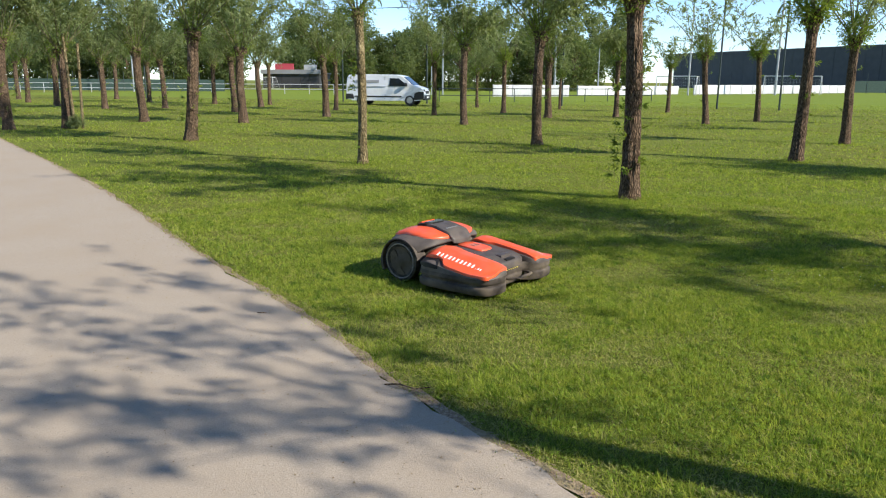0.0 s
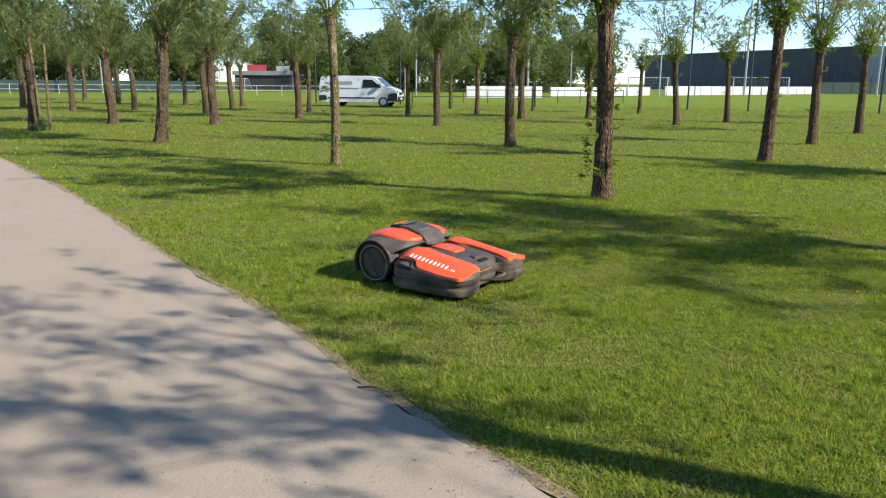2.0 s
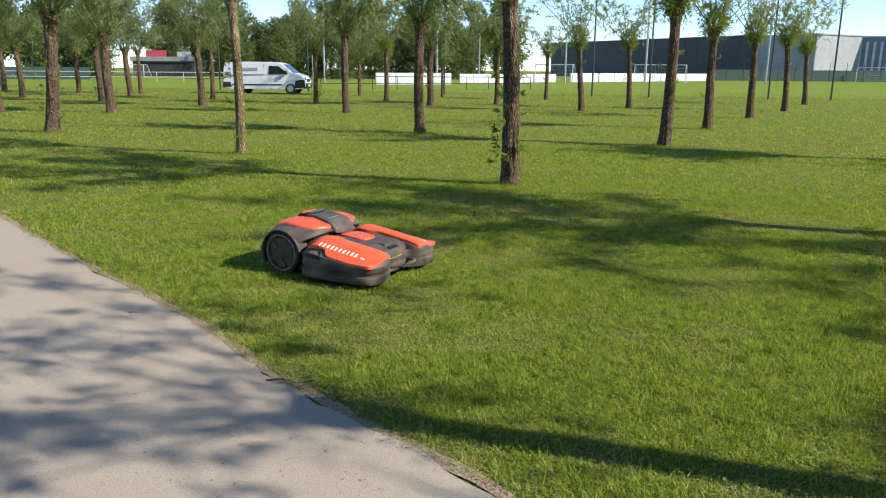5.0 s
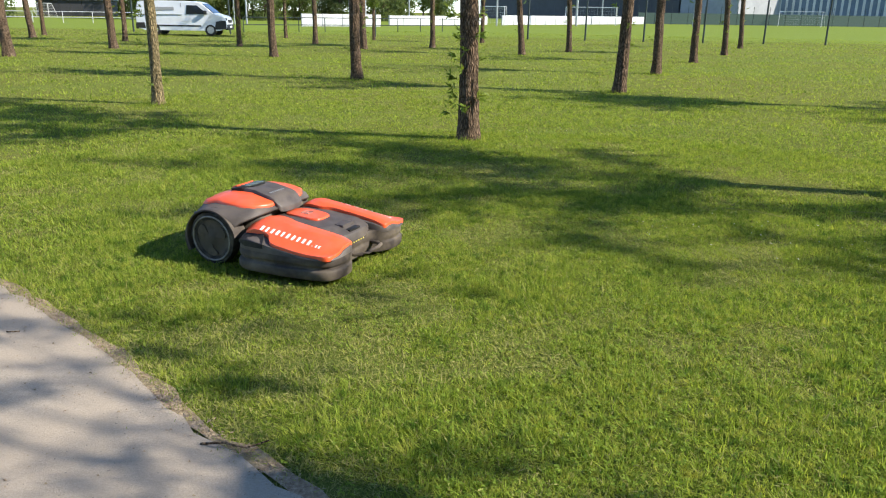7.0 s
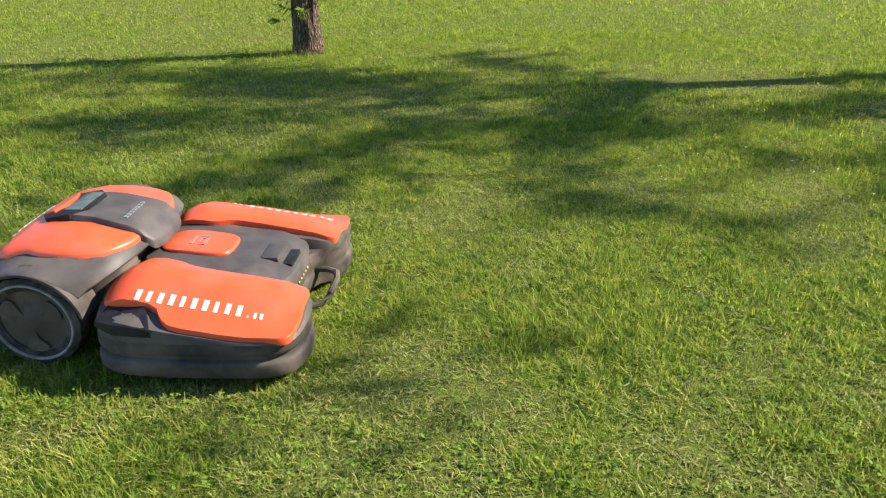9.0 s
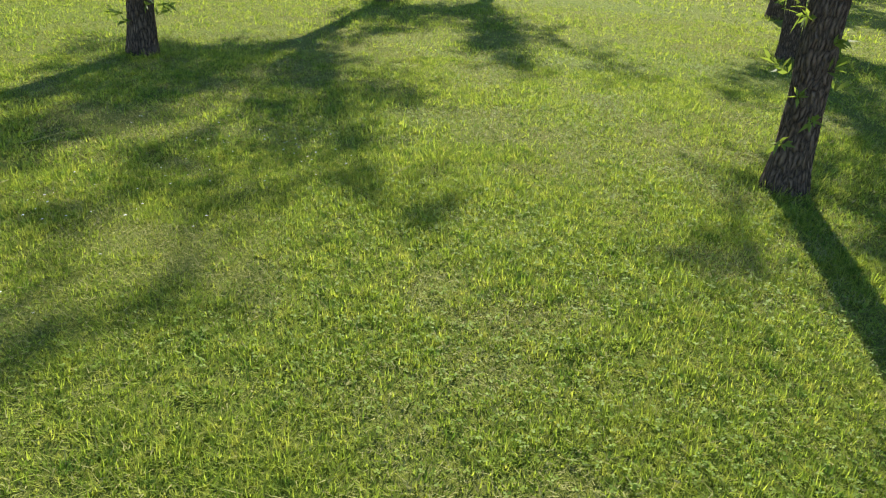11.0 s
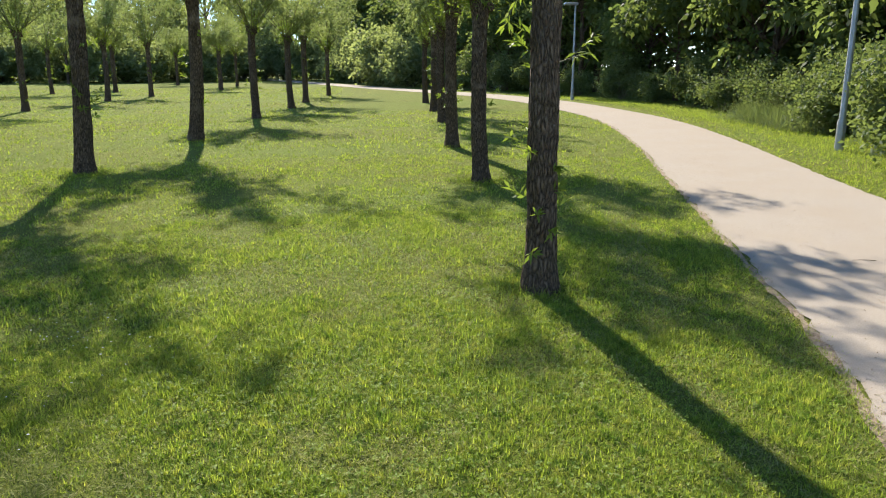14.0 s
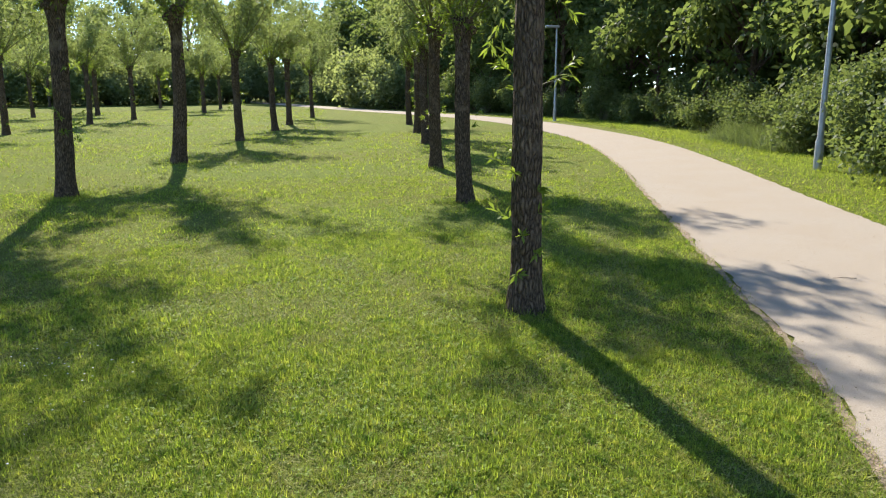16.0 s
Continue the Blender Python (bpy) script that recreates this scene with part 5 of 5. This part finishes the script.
def edge_info(xy):
    """Distance from the path's grass edge, and the path's width there."""
    near = np.arange(0, len(LINE), 3)
    near = near[np.abs(LINE[near] - xy.mean(0)).max(1) < 75]
    pts = LINE[near].astype(np.float32)
    d, w = np.empty(len(xy)), np.empty(len(xy))
    for a in range(0, len(xy), 8000):
        q = xy[a:a + 8000]
        q32 = q.astype(np.float32)
        dist = (q32 ** 2).sum(1)[:, None] - 2 * q32 @ pts.T + (pts ** 2).sum(1)[None]
        k = near[dist.argmin(1)]
        d[a:a + 8000] = ((q - LINE[k]) * NORM[k]).sum(1)
        w[a:a + 8000] = WIDE[k]
    return d, w


def blades(sets, seed):
    rng = np.random.default_rng(seed)
    out = []
    for xy, L, W, *way in sets:
        n = len(xy)
        L = L * rng.uniform(0.5, 1.45, n)
        a = np.arctan2(way[0][:, 1], way[0][:, 0]) if way else rng.uniform(0, 2 * math.pi, n)
        flat = rng.uniform(size=n) < 0.62
        lean = np.where(flat, rng.uniform(0.9, 1.45, n), rng.uniform(0.1, 0.9, n))
        L = np.where(flat, L, L * 0.66)
        b = a + rng.uniform(1.0, 2.1, n)
        base = np.concatenate([xy, np.full((n, 1), -0.004)], 1)
        half = np.stack([np.cos(b), np.sin(b), np.zeros(n)], 1) * (W * rng.uniform(0.6, 1.3, n) / 2)[:, None]
        tip = base + np.stack([np.cos(a) * np.sin(lean), np.sin(a) * np.sin(lean), np.cos(lean)], 1) * L[:, None]
        out.append(np.stack([base - half, base + half, tip], 1))
    return np.concatenate(out)


all_blades = blades(lawn(91), 92)
base_xy = all_blades[:, 0, :2].astype(float)
wear, _ = edge_info(base_xy)
worn = (wear < -0.75) & (wear > -1.05) & (base_xy[:, 0] > 2.5)
straw = np.clip((bare_spots(base_xy) - 0.60) * 4.0, 0, 1)
rim = (wear > -0.14) & (wear < 0.3)
pick = np.random.default_rng(93).uniform(size=len(all_blades)) < 0.05 + 0.42 * worn + 0.5 * straw + 0.25 * rim
tagged(new("grass", tri_mesh("grass", all_blades[~pick], 3, M_BLADE)), "short green lawn grass", "grass", "", "stuff")
tagged(new("dry_grass", tri_mesh("dry_grass", all_blades[pick], 3, M_DRY)), "dry straw-coloured grass clippings in the lawn", "grass", "", "stuff")


def clippings():
    """Short cut ends lying flat between the tufts."""
    rng = np.random.default_rng(57)
    n = 150000
    r, a = 6.0 * np.sqrt(rng.uniform(size=n)), rng.uniform(0, 6.283, n)
    xy = np.array((1.7, 4.3)) + np.stack([np.cos(a) * r, np.sin(a) * r], 1)
    d, w = edge_info(xy)
    xy = xy[((d < -0.02) | (d > w + 0.05)) & (rng.uniform(size=n) < 0.35 + 1.2 * (bare_spots(xy) - 0.45))]
    n = len(xy)
    a = rng.uniform(0, 6.283, n)
    L, W = rng.uniform(0.015, 0.045, n)[:, None], rng.uniform(0.0025, 0.005, n)[:, None]
    at = np.concatenate([xy, rng.uniform(0.006, 0.020, (n, 1))], 1)
    way = np.stack([np.cos(a), np.sin(a), rng.normal(0, 0.22, n)], 1)
    side = np.stack([-np.sin(a), np.cos(a), rng.normal(0, 0.4, n)], 1)
    return tagged(new("clippings", tri_mesh("clippings", np.stack([at - side * W / 2, at + side * W / 2, at + way * L], 1), 3, M_DRY)), "straw-coloured mown clippings lying in the lawn", "grass", "", "stuff")


clippings()


def clover():
    rng = np.random.default_rng(71)
    n = 105000
    r = np.sqrt(rng.uniform(0, 56, n))
    a = rng.uniform(0, 6.283, n)
    xy = np.array((1.8, 4.4)) + np.stack([np.cos(a) * r, np.sin(a) * r], 1)
    patch = np.sin(xy[:, 0] * 1.7 + 2 * np.sin(xy[:, 1] * 1.1)) * np.sin(xy[:, 1] * 1.9 + 2 * np.sin(xy[:, 0] * 1.3))
    xy = xy[(from_edge(xy) < -0.05) & (rng.uniform(size=n) < 0.38 + 0.8 * patch)]
    n = len(xy)
    at = np.concatenate([xy, rng.uniform(0.012, 0.036, (n, 1))], 1)
    out = []
    for k in range(3):
        w = rng.uniform(0, 6.283, n) if k == 0 else w + 2.094
        d = np.stack([np.cos(w), np.sin(w), rng.normal(0, 0.3, n)], 1)
        s = np.stack([-np.sin(w), np.cos(w), rng.normal(0, 0.3, n)], 1)
        L = rng.uniform(0.007, 0.0125, n)[:, None]
        out.append(np.stack([at, at + d * L * 0.7 + s * L * 0.5, at + d * L * 1.15, at + d * L * 0.7 - s * L * 0.5], 1))
    return tagged(new("clover", tri_mesh("clover", np.concatenate(out), 4, M_CLOVER)), "low green clover leaves in the lawn", "clover", "", "stuff")


clover()


def tufts(name, spots, n, L, W, mat, label, seed, spread):
    rng = np.random.default_rng(seed)
    c = np.array(spots)[rng.integers(0, len(spots), n)]
    xy = c + rng.normal(size=(n, 2)) * spread
    xy = xy[(from_edge(xy) < 0.02) | (from_edge(xy) > across_at(xy))]
    return tagged(new(name, tri_mesh(name, blades([(xy, np.full(len(xy), L), W)], seed + 1), 3, mat)), label, "grass", "", "stuff")


tree_feet = [(x, y) for x, y, *_ in TREES if abs(x - 6) < 14 and abs(y - 8) < 16]
tufts("long_grass", tree_feet, 16000, 0.12, 0.006, M_BLADE, "longer grass left round the tree feet", 61, 0.22)
verge = [along(at_s(s), o) for s in np.arange(0, 40, 0.4) for o in (1.3, 2.0, 2.7)]
tufts("verge_grass", verge, 50000, 0.13, 0.009, M_BLADE, "long unmown grass on the far verge", 64, 0.35)
cow = [along(at_s(s), 2.7) for s in (15, 15.8, 16.4, 17.2, 18.0, 19.0)]


def daisies():
    rng = np.random.default_rng(8)
    n = 150
    c = np.array([(4.2, 4.65), (4.5, 4.5), (3.8, 5.2), (4.9, 4.2), (3.5, 5.6), (-0.1, 14.0), (4.3, 10.2), (-0.6, 13.6), (2.5, 10.0), (5.3, 4.8)])[rng.integers(0, 10, n)]
    xy = c + rng.normal(size=(n, 2)) * (0.33, 0.25)
    out = []
    for x, y in xy:
        z, r, a0 = rng.uniform(0.035, 0.06), rng.uniform(0.005, 0.008), rng.uniform(0, 6.28)
        for k in range(3):
            a = a0 + k * math.pi / 3
            ca, sa = math.cos(a), math.sin(a)
            out.append([(x + r * ca, y + r * sa, z), (x - 0.4 * r * sa, y + 0.4 * r * ca, z + 0.001 * k), (x - r * ca, y - r * sa, z), (x + 0.4 * r * sa, y - 0.4 * r * ca, z)])
    return tagged(new("daisies", tri_mesh("daisies", np.array(out), 4, M_DAISY)), "small white daisies in the lawn", "flowers", "", "stuff")


daisies()


def umbels():
    rng = np.random.default_rng(9)
    out = []
    for cx, cy in cow:
        for _ in range(150):
            x, y, z = cx + rng.normal() * 0.45, cy + rng.normal() * 0.45, rng.uniform(0.45, 1.15)
            for k in range(3):
                r = rng.uniform(0.012, 0.026)
                a, b = rng.normal(size=2) * 0.02
                out.append([(x + a - r, y + b, z), (x + a, y + b - r, z), (x + a + r, y + b, z + 0.005), (x + a, y + b + r, z + 0.005)])
    return tagged(new("cow_parsley", tri_mesh("cow_parsley", np.array(out), 4, M_UMBEL)), "pale flowering cow parsley under the trees", "flowers", "", "stuff")


umbels()
tufts("cow_parsley_stems", cow, 9000, 0.85, 0.014, M_BUSHLEAF, "green stems of the cow parsley", 66, 0.45)


def twig(pts, r, mat, label):
    bm = bmesh.new()
    tube(bm, pts, [r * (1 - 0.6 * i / len(pts)) for i in range(len(pts))], 5)
    tagged(part("twig", bm, mat, None, ""), label, "twig", "fallen twigs")


twig([(4.10, 3.72, 0.035), (4.15, 3.63, 0.05), (4.24, 3.56, 0.04)], 0.0032, M_DRY, "bleached fallen twig on the lawn")
twig([(0.0, 3.50, 0.012), (0.08, 3.45, 0.035), (0.16, 3.42, 0.02), (0.24, 3.46, 0.013)], 0.005, M_BARK, "dark fallen twig at the path edge")
twig([(-0.93, 4.76, 0.012), (-0.90, 4.73, 0.022), (-0.87, 4.75, 0.013)], 0.004, M_BARK, "dark fallen twig on the path")
twig([(4.02, 6.05, 0.03), (4.10, 5.86, 0.06), (4.22, 5.72, 0.045), (4.30, 5.70, 0.03)], 0.004, M_DRY, "curved dry stalk lying in the lawn")
twig([(4.95, 5.75, 0.03), (5.05, 5.55, 0.06), (5.18, 5.45, 0.04)], 0.004, M_DRY, "curved dry stalk lying in the lawn")

twig([(2.28, -1.36, 0.012), (2.32, -1.30, 0.018), (2.38, -1.28, 0.014), (2.42, -1.22, 0.012)], 0.0028, M_BARK, "dark fallen twig on the path")


def stake(at, lean, h):
    root = empty("tree_stake", "pale round wooden stake beside a young tree", "stake", "tree stakes")
    bm = bmesh.new()
    tube(bm, [(0, 0, -0.02), (0, 0, h * 0.5), (0, 0, h), (0, 0, h + 0.03)], [0.045, 0.043, 0.040, 0.025], 10)
    part("pole", bm, M_BARK_PALE, root)
    bm = bmesh.new()
    tube(bm, [(0, -0.05, h * 0.7), (0.16, -0.05, h * 0.7), (0.16, 0.05, h * 0.7), (0, 0.05, h * 0.7)], [0.012] * 4, 6)
    part("tie", bm, M_BLACK, root, "black rubber tree tie")
    root.matrix_basis = pose(at[0], at[1], 0, 0, lean, 0)


stake((-10.85, 24.3), -2, 2.9)
stake((-10.62, 24.35), 1.5, 2.6)
put(BUSH, 1, -10.75, 24.15, 0.28, 20)

def edge_litter():
    rng = np.random.default_rng(44)
    n = 6000
    k = rng.integers(0, len(LINE), 90000)
    k = k[(LINE[k][:, 0] > -7) & (LINE[k][:, 0] < 9)][:n]
    n = len(k)
    p = LINE[k] + NORM[k] * (np.abs(rng.normal(0, 0.032, n)) - 0.035)[:, None] + rng.uniform(-0.06, 0.06, (n, 2)) * np.abs(TANG[k])
    r = rng.uniform(0.002, 0.006, n)
    w = rng.uniform(0, 6.283, n)
    d = np.stack([np.cos(w), np.sin(w), rng.uniform(-0.2, 0.3, n)], 1) * (r * rng.uniform(1, 2.6, n))[:, None]
    s = np.stack([-np.sin(w), np.cos(w), rng.uniform(-0.3, 0.3, n)], 1) * (r * 0.6)[:, None]
    at = np.concatenate([p, rng.uniform(0.012, 0.018, (n, 1))], 1)
    return tagged(new("soil_crumbs", tri_mesh("soil_crumbs", np.stack([at - d, at - s, at + d, at + s], 1), 4, M_SOIL)), "brown soil crumbs and dead leaves along the path edge", "litter", "", "stuff")


edge_litter()

# scattered grit on the path
rng = np.random.default_rng(15)
k = rng.integers(0, len(LINE), 60000)
near = [i for i in k if -6 < LINE[i][0] < 8][:2600]
grit = []
for i in near:
    p = LINE[i] + NORM[i] * (rng.beta(0.8, 1.6) * WIDE[i] * 0.96 + 0.03) + rng.uniform(-0.12, 0.12, 2)
    r = rng.uniform(0.002, 0.006)
    z = 0.0105
    u = rng.normal(size=(2,)) * r
    grit.append([(p[0] - r, p[1], z), (p[0] + u[0], p[1] - r, z + r * 0.8), (p[0] + r, p[1] + u[1], z), (p[0], p[1] + r, z + r)])
tagged(new("grit", tri_mesh("grit", np.array(grit), 4, M_SOIL)), "loose dark grit and crumbs on the path", "grit", "", "stuff")
